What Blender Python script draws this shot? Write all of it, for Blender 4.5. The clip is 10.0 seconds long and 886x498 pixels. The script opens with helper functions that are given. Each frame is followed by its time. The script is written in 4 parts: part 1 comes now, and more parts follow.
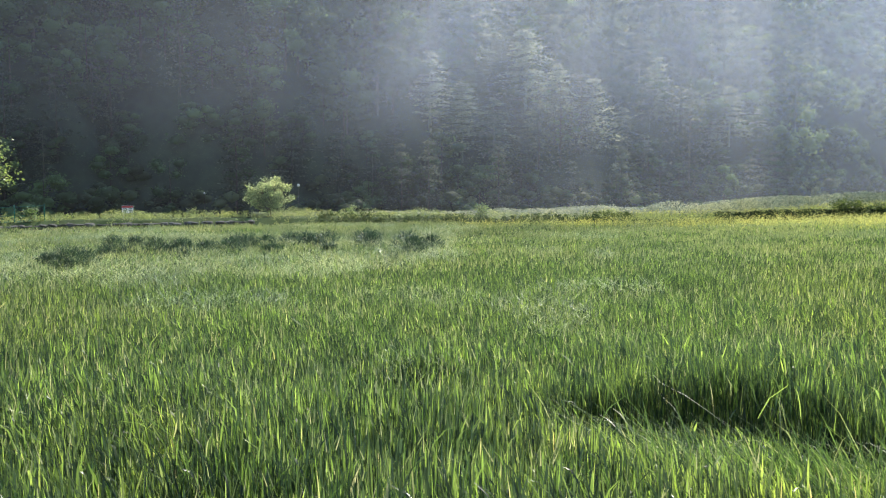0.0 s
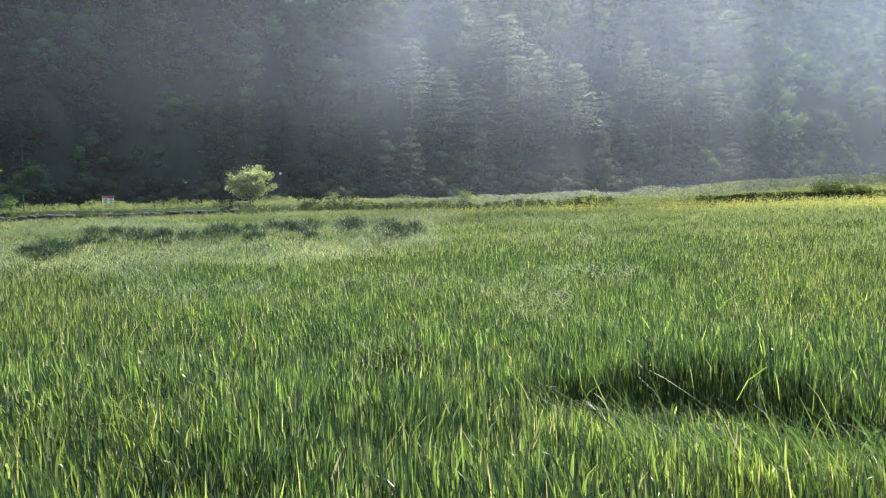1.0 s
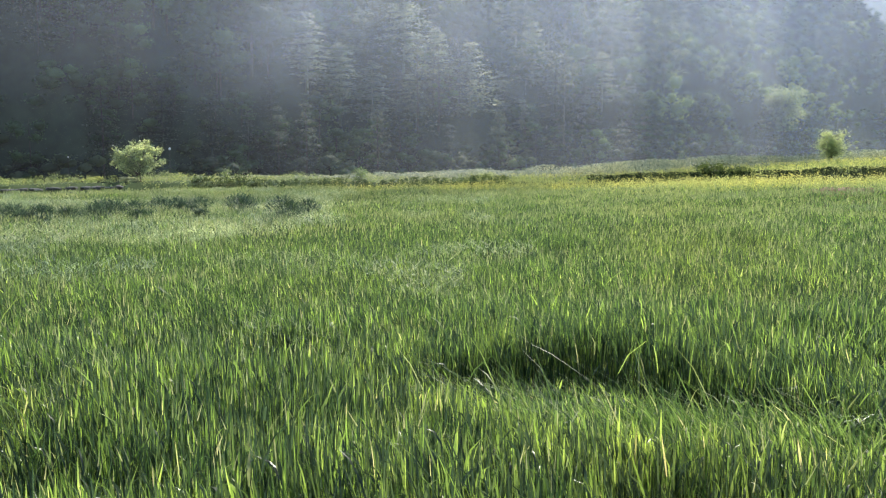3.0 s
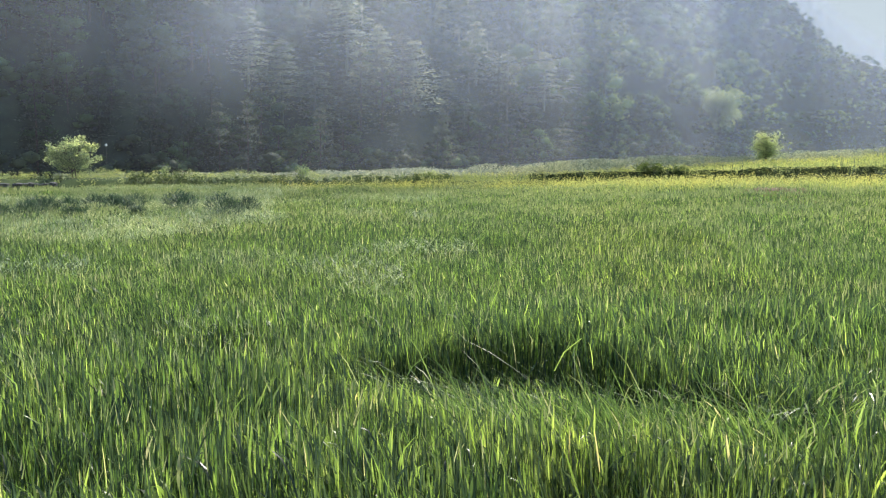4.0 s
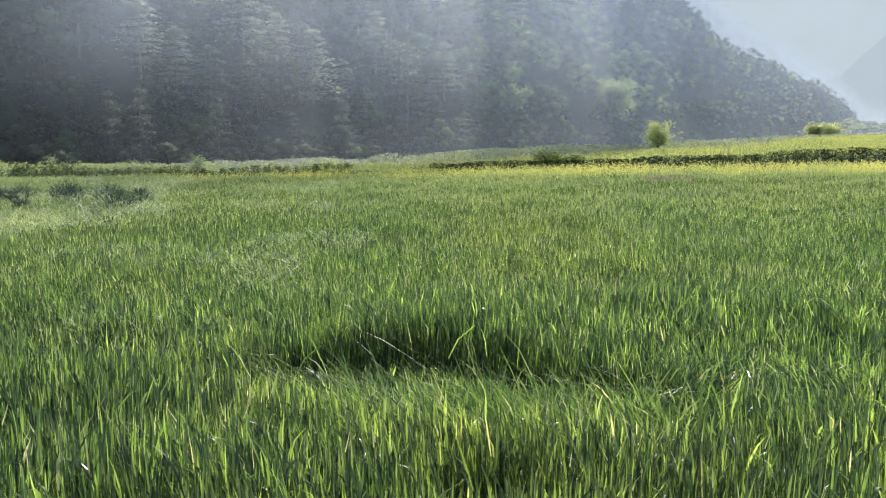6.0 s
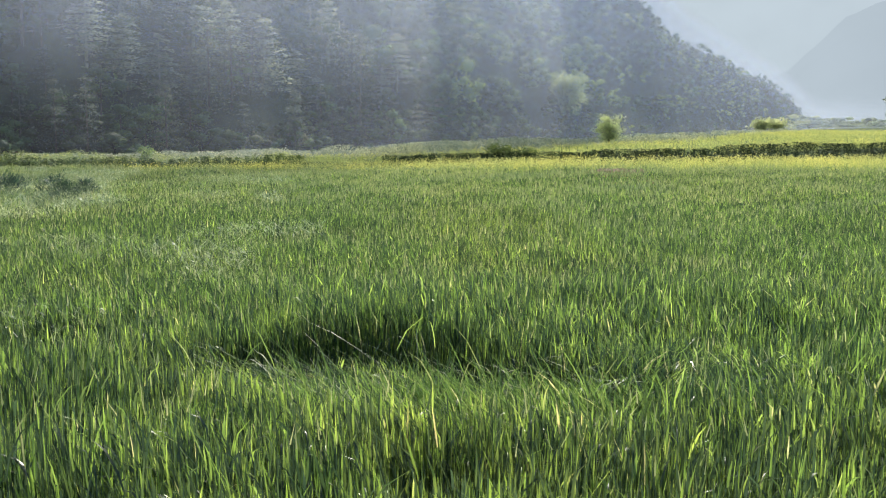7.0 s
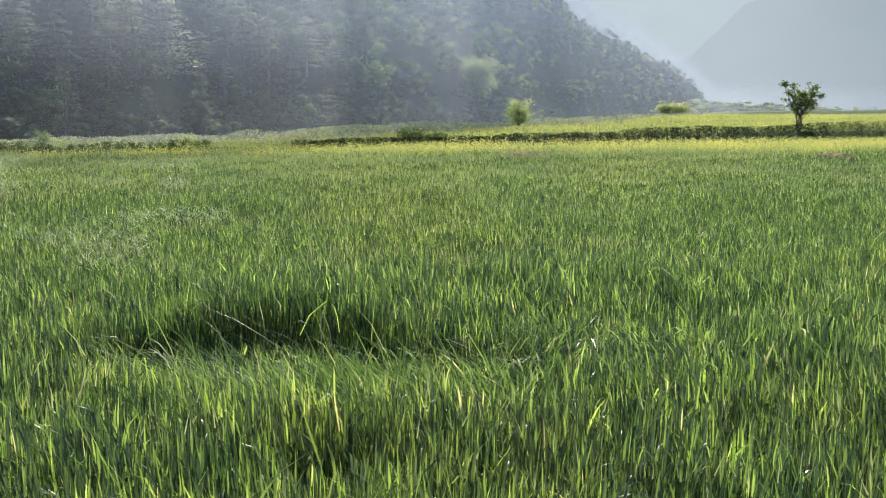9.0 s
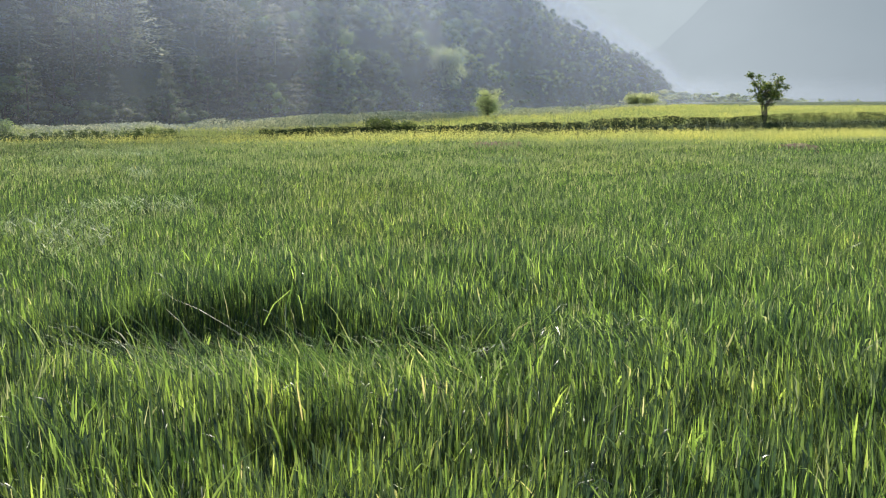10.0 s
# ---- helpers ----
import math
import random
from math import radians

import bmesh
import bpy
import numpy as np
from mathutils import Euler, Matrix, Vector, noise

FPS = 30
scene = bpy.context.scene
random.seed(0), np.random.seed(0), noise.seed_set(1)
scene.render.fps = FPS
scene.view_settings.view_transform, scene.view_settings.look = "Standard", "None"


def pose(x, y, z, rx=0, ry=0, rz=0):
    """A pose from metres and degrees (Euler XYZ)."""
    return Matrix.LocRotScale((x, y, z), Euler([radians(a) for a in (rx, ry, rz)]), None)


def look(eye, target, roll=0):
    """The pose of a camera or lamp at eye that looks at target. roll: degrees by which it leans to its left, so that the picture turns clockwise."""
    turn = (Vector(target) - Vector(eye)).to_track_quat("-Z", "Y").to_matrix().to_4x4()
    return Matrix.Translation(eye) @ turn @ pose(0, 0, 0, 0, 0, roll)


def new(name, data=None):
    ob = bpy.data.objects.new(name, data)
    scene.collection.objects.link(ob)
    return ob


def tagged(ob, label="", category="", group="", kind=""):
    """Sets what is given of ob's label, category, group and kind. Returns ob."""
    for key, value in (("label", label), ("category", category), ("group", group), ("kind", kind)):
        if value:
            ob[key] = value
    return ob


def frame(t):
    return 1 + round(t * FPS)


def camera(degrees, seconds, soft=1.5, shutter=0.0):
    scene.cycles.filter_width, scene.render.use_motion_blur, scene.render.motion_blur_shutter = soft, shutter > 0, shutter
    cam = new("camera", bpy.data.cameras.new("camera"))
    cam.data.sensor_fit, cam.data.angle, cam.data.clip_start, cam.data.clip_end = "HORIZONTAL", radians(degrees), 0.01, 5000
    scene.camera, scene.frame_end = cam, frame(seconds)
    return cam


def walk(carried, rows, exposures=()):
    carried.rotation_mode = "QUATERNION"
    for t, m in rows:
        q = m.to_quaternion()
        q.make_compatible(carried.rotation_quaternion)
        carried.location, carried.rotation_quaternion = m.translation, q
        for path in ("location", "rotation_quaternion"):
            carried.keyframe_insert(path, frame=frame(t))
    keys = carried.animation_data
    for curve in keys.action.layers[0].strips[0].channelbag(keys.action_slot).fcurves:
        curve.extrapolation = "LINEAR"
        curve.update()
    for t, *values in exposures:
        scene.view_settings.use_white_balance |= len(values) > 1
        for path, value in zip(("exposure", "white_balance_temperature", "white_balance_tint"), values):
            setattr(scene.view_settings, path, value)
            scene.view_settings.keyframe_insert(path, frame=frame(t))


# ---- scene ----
cam = camera(52.65, 10.0, soft=1.2)
EYE = 2.35
# seconds; metres right, ahead, up; yaw, pitch and roll in degrees
PATH = [
    (0.0, 0.000, 0.000, 0.000, 0.00, -4.90, 0.00),
    (0.5, 0.013, 0.003, 0.005, -0.20, -5.02, -0.34),
    (1.0, 0.030, 0.006, -0.001, -1.03, -5.75, -0.59),
    (1.5, 0.044, 0.011, -0.002, -2.35, -6.37, -0.76),
    (2.0, 0.057, 0.015, 0.000, -3.75, -6.72, -0.62),
    (2.5, 0.072, 0.022, -0.001, -5.68, -7.06, -0.28),
    (4.0, 0.138, 0.028, -0.008, -11.27, -7.26, 0.60),
    (4.5, 0.157, 0.025, -0.005, -12.92, -7.35, 0.46),
    (5.0, 0.175, 0.014, -0.003, -14.38, -7.53, 0.36),
    (5.5, 0.189, 0.004, -0.005, -15.97, -7.69, 0.41),
    (7.0, 0.239, 0.003, -0.015, -20.56, -8.30, 1.06),
    (7.5, 0.259, -0.002, -0.018, -22.18, -8.55, 1.26),
    (8.0, 0.282, -0.001, -0.018, -23.84, -8.62, 1.27),
    (8.5, 0.305, 0.000, -0.026, -25.09, -8.83, 1.00),
    (9.0, 0.321, 0.005, -0.037, -26.15, -9.17, 1.06),
    (9.5, 0.334, 0.005, -0.043, -27.06, -9.51, 1.31),
    (10.0, 0.355, -0.002, -0.047, -28.12, -9.77, 1.33),
]


def aimed(x, y, z, yaw, pitch, roll):
    eye = Vector((x, y, z + EYE))
    yaw, pitch = radians(yaw), radians(pitch)
    ahead = Vector((-math.sin(yaw) * math.cos(pitch), math.cos(yaw) * math.cos(pitch), math.sin(pitch)))
    return look(eye, eye + ahead, roll)


walk(cam, [(row[0], aimed(*row[1:])) for row in PATH], exposures=((0.0, 0.86, 6300, 10), (4.5, 0.80, 6300, 10), (7.5, 0.70, 6350, 10), (9.4, 0.69, 6430, 10), (10, 0.62, 6450, 10)))

# ---- daylight: a morning sun over the wooded ridge, hazy sky ----
SUN_AZ, SUN_EL = 25.0, 40.0
world = bpy.data.worlds.new("sky")
scene.world = world
world.use_nodes = True
wt = world.node_tree
sky = wt.nodes.new("ShaderNodeTexSky")
sky.sky_type = "NISHITA"
sky.sun_disc = False
sky.sun_elevation, sky.sun_rotation = radians(SUN_EL), radians(SUN_AZ)
sky.air_density, sky.dust_density, sky.ozone_density = 1.0, 0.8, 1.0
wt.nodes["Background"].inputs["Strength"].default_value = 0.14
wt.links.new(sky.outputs["Color"], wt.nodes["Background"].inputs["Color"])
sun = new("sun", bpy.data.lights.new("sun", "SUN"))
sun.data.energy, sun.data.angle, sun.data.color = 4.6, radians(2.5), (1.0, 0.93, 0.80)
sun_way = Vector((math.sin(radians(SUN_AZ)) * math.cos(radians(SUN_EL)), math.cos(radians(SUN_AZ)) * math.cos(radians(SUN_EL)), math.sin(radians(SUN_EL))))
sun.matrix_world = look(sun_way * 300, (0, 0, 0))

# ---- materials ----
def shader(name):
    mat = bpy.data.materials.new(name)
    mat.use_nodes = True
    nt = mat.node_tree
    nt.nodes.clear()
    return mat, nt, nt.nodes.new("ShaderNodeOutputMaterial")


def node(nt, kind, **values):
    n = nt.nodes.new(kind)
    for key, value in values.items():
        n.inputs[key.replace("_", " ")].default_value = value
    return n


def noise_at(nt, scale, detail=4.0):
    tex = node(nt, "ShaderNodeTexNoise", Scale=scale, Detail=detail)
    geo = nt.nodes.new("ShaderNodeNewGeometry")
    nt.links.new(geo.outputs["Position"], tex.inputs["Vector"])
    return tex.outputs["Fac"]


def ramp(nt, source, stops):
    r = nt.nodes.new("ShaderNodeValToRGB")
    el = r.color_ramp.elements
    while len(el) < len(stops):
        el.new(0.5)
    for e, (at, col) in zip(el, stops):
        e.position, e.color = at, (*col, 1)
    nt.links.new(source, r.inputs["Fac"])
    return r.outputs["Color"]


def blend(nt, a, b, fac, mode="MIX"):
    m = nt.nodes.new("ShaderNodeMix")
    m.data_type, m.blend_type = "RGBA", mode
    for sock, value in ((m.inputs[0], fac), (m.inputs[6], a), (m.inputs[7], b)):
        if isinstance(value, (int, float)):
            sock.default_value = value
        elif isinstance(value, tuple):
            sock.default_value = (*value, 1)
        else:
            nt.links.new(value, sock)
    return m.outputs[2]


def leaf_material(name, stops, through_colour, share=0.45, rough=0.45, patch=0.35, clump=None, patch_stops=((0.35, (0.75, 0.8, 0.8)), (0.65, (1.25, 1.15, 0.9))), gloss=0.5, tone=None):
    """Thin leaves: every leaf has its own green, large patches (or whole trees, by their tone) differ, and sunlight shines through."""
    mat, nt, out = shader(name)
    geo = nt.nodes.new("ShaderNodeNewGeometry")
    base = ramp(nt, geo.outputs["Random Per Island"], stops)
    tint = ramp(nt, noise_at(nt, patch), patch_stops)
    colour = blend(nt, base, tint, 1.0, "MULTIPLY")
    if clump:
        colour = blend(nt, colour, ramp(nt, noise_at(nt, clump, 3), ((0.36, (0.5, 0.58, 0.6)), (0.5, (0.97, 0.97, 0.97)), (0.64, (1.42, 1.35, 1.1)))), 1.0, "MULTIPLY")
    if tone:
        tree_tone = nt.nodes.new("ShaderNodeAttribute")
        tree_tone.attribute_name = "tone"
        colour = blend(nt, colour, ramp(nt, tree_tone.outputs["Fac"], tone), 1.0, "MULTIPLY")
    body = node(nt, "ShaderNodeBsdfPrincipled", Roughness=rough)
    body.inputs["Specular IOR Level"].default_value = gloss
    nt.links.new(colour, body.inputs["Base Color"])
    glow = nt.nodes.new("ShaderNodeBsdfTranslucent")
    nt.links.new(blend(nt, colour, through_colour, 1.0, "MULTIPLY"), glow.inputs["Color"])
    mix = node(nt, "ShaderNodeMixShader", Fac=share)
    nt.links.new(body.outputs[0], mix.inputs[1])
    nt.links.new(glow.outputs[0], mix.inputs[2])
    nt.links.new(mix.outputs[0], out.inputs["Surface"])
    return mat


def plain_material(name, stops, scale=4.0, rough=0.9, bump=0.3, metal=0.0, fine=40.0, gloss=0.5):
    """A solid surface with stains at one scale and grain at another."""
    mat, nt, out = shader(name)
    body = node(nt, "ShaderNodeBsdfPrincipled", Roughness=rough, Metallic=metal)
    body.inputs["Specular IOR Level"].default_value = gloss
    coarse = ramp(nt, noise_at(nt, scale, 6), stops)
    grain = ramp(nt, noise_at(nt, fine, 3), ((0.3, (0.8, 0.8, 0.8)), (0.7, (1.15, 1.15, 1.15))))
    nt.links.new(blend(nt, coarse, grain, 1.0, "MULTIPLY"), body.inputs["Base Color"])
    b = node(nt, "ShaderNodeBump", Strength=bump, Distance=0.05)
    nt.links.new(noise_at(nt, fine, 4), b.inputs["Height"])
    nt.links.new(b.outputs[0], body.inputs["Normal"])
    nt.links.new(body.outputs[0], out.inputs["Surface"])
    return mat


CROP = leaf_material("crop_leaf", ((0.0, (0.022, 0.042, 0.036)), (0.45, (0.044, 0.072, 0.044)), (0.70, (0.090, 0.138, 0.051)), (0.87, (0.152, 0.248, 0.066)), (0.975, (0.235, 0.33, 0.11)), (1.0, (0.40, 0.39, 0.28))),
                     (2.1, 2.15, 1.45), share=0.54, rough=0.32, patch=0.24, clump=3.2, gloss=0.5, patch_stops=((0.36, (0.94, 0.93, 0.88)), (0.5, (1.0, 0.96, 0.93)), (0.66, (1.22, 1.05, 0.90))))
EAR = leaf_material("barley_ear", ((0.0, (0.13, 0.18, 0.08)), (0.6, (0.23, 0.28, 0.15)), (1.0, (0.37, 0.39, 0.26))), (1.6, 1.6, 1.25), share=0.42, rough=0.5, gloss=0.4)
# the mounds' shaded sides are put into this dark blue-green
TUFT = leaf_material("shaded_tuft_leaf", ((0.0, (0.020, 0.042, 0.034)), (0.7, (0.042, 0.080, 0.055)), (1.0, (0.10, 0.16, 0.09))), (1.6, 1.7, 1.4), share=0.3, rough=0.5, gloss=0.3)
# glints on the bent leaves are put into this pale colour
FLAT_LEAF = leaf_material("glint_flat_leaf", ((0.0, (0.15, 0.21, 0.14)), (0.6, (0.29, 0.36, 0.25)), (1.0, (0.46, 0.50, 0.39))), (2.0, 2.0, 1.6), share=0.5, rough=0.4, gloss=0.4)
FALLEN_LEAF = leaf_material("fallen_leaf", ((0.0, (0.05, 0.09, 0.04)), (0.6, (0.14, 0.22, 0.07)), (0.92, (0.23, 0.32, 0.11)), (1.0, (0.42, 0.40, 0.28))), (2.0, 2.0, 1.4), share=0.5, rough=0.42, gloss=0.35)
VERGE_LEAF = leaf_material("verge_leaf", ((0.0, (0.15, 0.18, 0.13)), (0.6, (0.28, 0.32, 0.24)), (1.0, (0.46, 0.48, 0.38))), (1.7, 1.7, 1.5), share=0.34, rough=0.6)
RAPE_LEAF = leaf_material("rape_leaf", ((0.0, (0.14, 0.18, 0.08)), (1.0, (0.29, 0.33, 0.15))), (2.2, 2.2, 1.5), share=0.45, gloss=0.3)
SHRUB = leaf_material("shrub_leaf", ((0.0, (0.04, 0.065, 0.026)), (0.7, (0.09, 0.125, 0.045)), (1.0, (0.18, 0.22, 0.09))), (1.9, 1.9, 1.3), share=0.3, rough=0.6, gloss=0.2)
RAPE_FLOWER = leaf_material("rape_flower", ((0.0, (0.56, 0.56, 0.15)), (1.0, (0.72, 0.72, 0.27))), (1.0, 1.0, 0.95), share=0.5, rough=0.6)
WEED = leaf_material("weed_leaf", ((0.0, (0.11, 0.145, 0.07)), (0.6, (0.22, 0.265, 0.125)), (1.0, (0.37, 0.40, 0.22))), (2.2, 2.2, 1.5), share=0.42)
# shade on the hedge's near side is put into this very dark colour
DARK_WEED = leaf_material("shaded_hedge_leaf", ((0.0, (0.014, 0.026, 0.014)), (1.0, (0.038, 0.06, 0.025))), (1.6, 1.7, 1.2), share=0.06, rough=0.7, gloss=0.08)
TREE_LEAF = leaf_material("tree_leaf", ((0.0, (0.07, 0.11, 0.045)), (0.6, (0.15, 0.21, 0.08)), (1.0, (0.28, 0.34, 0.15))), (2.0, 2.1, 1.4), share=0.45)
PALE_LEAF = leaf_material("pale_leaf", ((0.0, (0.15, 0.19, 0.11)), (0.6, (0.26, 0.31, 0.18)), (1.0, (0.40, 0.44, 0.28))), (2.2, 2.2, 1.6), share=0.52)
DARK_TREE_LEAF = leaf_material("dark_tree_leaf", ((0.0, (0.03, 0.055, 0.02)), (0.7, (0.08, 0.12, 0.035)), (1.0, (0.20, 0.24, 0.08))), (1.9, 1.9, 1.2), share=0.4)
TREE_TONES = ((0.0, (0.60, 0.58, 0.58)), (0.35, (1.06, 1.0, 1.0)), (0.6, (0.70, 0.80, 0.74)), (1.0, (1.12, 1.34, 1.10)))
# pine tones run from shade at the hill foot to sunlit leaders
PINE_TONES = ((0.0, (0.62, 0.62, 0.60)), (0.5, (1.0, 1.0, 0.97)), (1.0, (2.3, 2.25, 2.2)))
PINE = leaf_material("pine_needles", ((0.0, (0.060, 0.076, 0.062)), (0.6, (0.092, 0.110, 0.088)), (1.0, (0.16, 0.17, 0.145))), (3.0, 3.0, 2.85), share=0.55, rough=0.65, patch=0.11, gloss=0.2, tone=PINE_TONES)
BROADLEAF = leaf_material("broadleaf_canopy", ((0.0, (0.070, 0.090, 0.068)), (0.6, (0.094, 0.124, 0.084)), (1.0, (0.14, 0.175, 0.115))), (2.4, 2.4, 1.8), share=0.5, rough=0.7, patch=0.11, gloss=0.15, tone=TREE_TONES)
# fresh green crowns with sunlight put into a brighter leaf colour
SUNLIT_FRESH = leaf_material("sunlit_fresh_canopy", ((0.0, (0.14, 0.19, 0.08)), (0.6, (0.20, 0.265, 0.115)), (1.0, (0.27, 0.33, 0.16))), (2.1, 2.1, 1.6), share=0.5, rough=0.65, patch=0.11, gloss=0.2)
# haze over far foliage is put into this pale leaf colour
VALLEY_LEAF = leaf_material("hazed_valley_canopy", ((0.0, (0.16, 0.19, 0.15)), (1.0, (0.34, 0.38, 0.27))), (2.3, 2.3, 1.9), share=0.6, rough=0.8, patch=0.05, gloss=0.1)
BARK = plain_material("bark", ((0.3, (0.07, 0.055, 0.045)), (0.7, (0.16, 0.13, 0.10))), 3.0, 0.95, 0.6)
SOIL = plain_material("soil", ((0.3, (0.036, 0.05, 0.022)), (0.5, (0.05, 0.078, 0.026)), (0.75, (0.08, 0.095, 0.04))), 0.25, 0.95, 0.5, fine=9.0, gloss=0.1)
STONE = plain_material("field_stone", ((0.3, (0.05, 0.05, 0.05)), (0.7, (0.12, 0.118, 0.112))), 2.5, 0.9, 0.5, fine=18.0)
EARTH = plain_material("bare_earth", ((0.3, (0.24, 0.14, 0.09)), (0.7, (0.40, 0.26, 0.18))), 2.0, 0.95, 0.6, fine=15.0)
FOREST_FLOOR = plain_material("forest_floor", ((0.3, (0.045, 0.056, 0.040)), (0.7, (0.075, 0.090, 0.055))), 0.15, 0.95, 0.4, fine=1.5, gloss=0.05)
FENCE_GREEN = plain_material("green_fence_paint", ((0.3, (0.02, 0.14, 0.09)), (0.7, (0.03, 0.2, 0.13))), 6.0, 0.45, 0.05)
SIGN_WHITE = plain_material("sign_white", ((0.3, (0.66, 0.66, 0.64)), (0.7, (0.8, 0.8, 0.78))), 5.0, 0.5, 0.05)
SIGN_RED = plain_material("sign_red", ((0.3, (0.45, 0.05, 0.05)), (0.7, (0.55, 0.08, 0.07))), 5.0, 0.5, 0.05)
SIGN_INK = plain_material("sign_ink", ((0.3, (0.06, 0.10, 0.09)), (0.7, (0.10, 0.14, 0.12))), 5.0, 0.6, 0.05)
STEEL = plain_material("galvanised_steel", ((0.3, (0.25, 0.26, 0.27)), (0.7, (0.38, 0.39, 0.4))), 8.0, 0.5, 0.05, metal=0.6)
CERAMIC = plain_material("white_ceramic", ((0.3, (0.75, 0.75, 0.73)), (0.7, (0.85, 0.85, 0.83))), 8.0, 0.25, 0.02)


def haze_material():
    """See-through sheets for morning haze over the slope: mostly clear, as dense as the sheet's density says."""
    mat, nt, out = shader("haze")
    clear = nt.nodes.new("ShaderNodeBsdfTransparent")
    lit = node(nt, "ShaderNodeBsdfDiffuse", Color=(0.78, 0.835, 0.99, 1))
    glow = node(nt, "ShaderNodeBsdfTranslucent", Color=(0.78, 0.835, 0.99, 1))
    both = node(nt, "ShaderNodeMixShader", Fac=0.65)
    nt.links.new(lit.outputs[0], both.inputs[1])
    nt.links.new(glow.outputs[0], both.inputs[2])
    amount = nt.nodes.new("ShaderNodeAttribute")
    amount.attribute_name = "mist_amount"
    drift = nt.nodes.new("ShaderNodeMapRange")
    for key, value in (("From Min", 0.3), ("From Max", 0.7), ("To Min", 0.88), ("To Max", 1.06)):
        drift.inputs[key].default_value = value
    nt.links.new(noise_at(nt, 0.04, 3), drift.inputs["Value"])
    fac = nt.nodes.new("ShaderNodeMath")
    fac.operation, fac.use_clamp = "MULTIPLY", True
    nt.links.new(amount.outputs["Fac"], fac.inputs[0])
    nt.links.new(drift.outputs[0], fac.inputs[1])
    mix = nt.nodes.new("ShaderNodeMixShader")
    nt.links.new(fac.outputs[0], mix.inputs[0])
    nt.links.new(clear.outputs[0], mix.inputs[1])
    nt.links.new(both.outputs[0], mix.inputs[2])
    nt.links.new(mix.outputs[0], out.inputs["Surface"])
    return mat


HAZE = haze_material()


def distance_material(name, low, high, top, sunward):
    """Distant hills, a plain glowing backdrop: haze and the paling towards the sun are put into the colour."""
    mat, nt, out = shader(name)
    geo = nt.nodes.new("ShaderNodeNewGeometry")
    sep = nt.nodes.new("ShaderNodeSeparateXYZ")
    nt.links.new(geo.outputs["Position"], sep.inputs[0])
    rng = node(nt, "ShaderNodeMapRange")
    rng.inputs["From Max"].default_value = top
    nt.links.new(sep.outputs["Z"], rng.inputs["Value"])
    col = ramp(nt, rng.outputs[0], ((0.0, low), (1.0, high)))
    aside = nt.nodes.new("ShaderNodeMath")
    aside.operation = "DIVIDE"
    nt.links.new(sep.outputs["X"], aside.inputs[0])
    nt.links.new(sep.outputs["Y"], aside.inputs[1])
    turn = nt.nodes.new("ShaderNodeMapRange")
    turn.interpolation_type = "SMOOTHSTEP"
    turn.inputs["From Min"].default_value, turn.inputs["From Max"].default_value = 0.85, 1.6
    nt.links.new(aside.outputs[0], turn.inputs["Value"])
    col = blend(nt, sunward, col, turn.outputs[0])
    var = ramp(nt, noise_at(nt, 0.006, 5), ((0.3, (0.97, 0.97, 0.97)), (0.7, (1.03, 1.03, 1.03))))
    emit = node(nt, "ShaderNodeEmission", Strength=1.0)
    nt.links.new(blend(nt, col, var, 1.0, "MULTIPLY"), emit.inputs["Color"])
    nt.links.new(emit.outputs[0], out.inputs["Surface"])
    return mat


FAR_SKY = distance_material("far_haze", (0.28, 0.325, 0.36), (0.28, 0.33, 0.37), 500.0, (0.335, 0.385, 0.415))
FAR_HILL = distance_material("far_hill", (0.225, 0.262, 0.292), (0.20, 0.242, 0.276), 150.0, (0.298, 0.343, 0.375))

# ---- the lie of the land, in azimuth (degrees right of the first view) and distance ----
def curve(pairs):
    a, v = zip(*pairs)
    return lambda az: np.interp(az, a, v)


FIELD_END = curve(((-60, 46), (-25, 46), (-11, 47), (0, 46), (8, 42), (18, 37), (28, 34), (36, 36), (48, 40), (54, 45), (80, 60)))
FIELD_FALL = curve(((-60, 0.028), (-20, 0.0281), (-11, 0.0277), (0, 0.0265), (8, 0.0253), (18, 0.0176), (28, 0.008), (36, 0.005), (48, 0.0028), (54, 0.001), (80, 0)))
BANK_FOOT = curve(((-60, 46.6), (-25, 46.6), (-11, 47.6), (-4, 48.6), (0, 49.4), (8, 48), (18, 43.5), (28, 41.6), (36, 44), (48, 54), (54, 61), (80, 85)))
TERRACE_DROP = curve(((-60, 2.42), (-25, 2.42), (-11, 2.45), (-5, 2.52), (0, 2.58), (8, 2.5), (18, 2.36), (28, 1.95), (36, 1.7), (48, 1.3), (54, 1.15), (80, 1.0)))
VERGE = curve(((-60, 54), (-5, 54), (8, 53), (18, 54), (28, 62), (36, 70), (42, 120), (48, 230), (54, 260), (80, 300)))
VERGE_DROP = curve(((-60, 2.5), (-5, 2.6), (8, 2.8), (18, 2.5), (28, 1.95), (36, 1.5), (42, 1.0), (48, 0.1), (54, -0.9), (80, -1.5)))
HILL_FOOT = curve(((-80, 90), (-50, 75), (-30, 70), (-10, 74), (0, 80), (10, 90), (20, 108), (28, 140), (32, 180), (36, 240), (40, 310), (43, 360), (50, 420)))
FOOT_DROP = curve(((-60, 3.6), (-20, 3.6), (0, 4.0), (8, 4.0), (18, 3.7), (28, 3.1), (36, 2.6), (40, 1.8), (43, 0.8), (48, -0.2), (80, -2)))
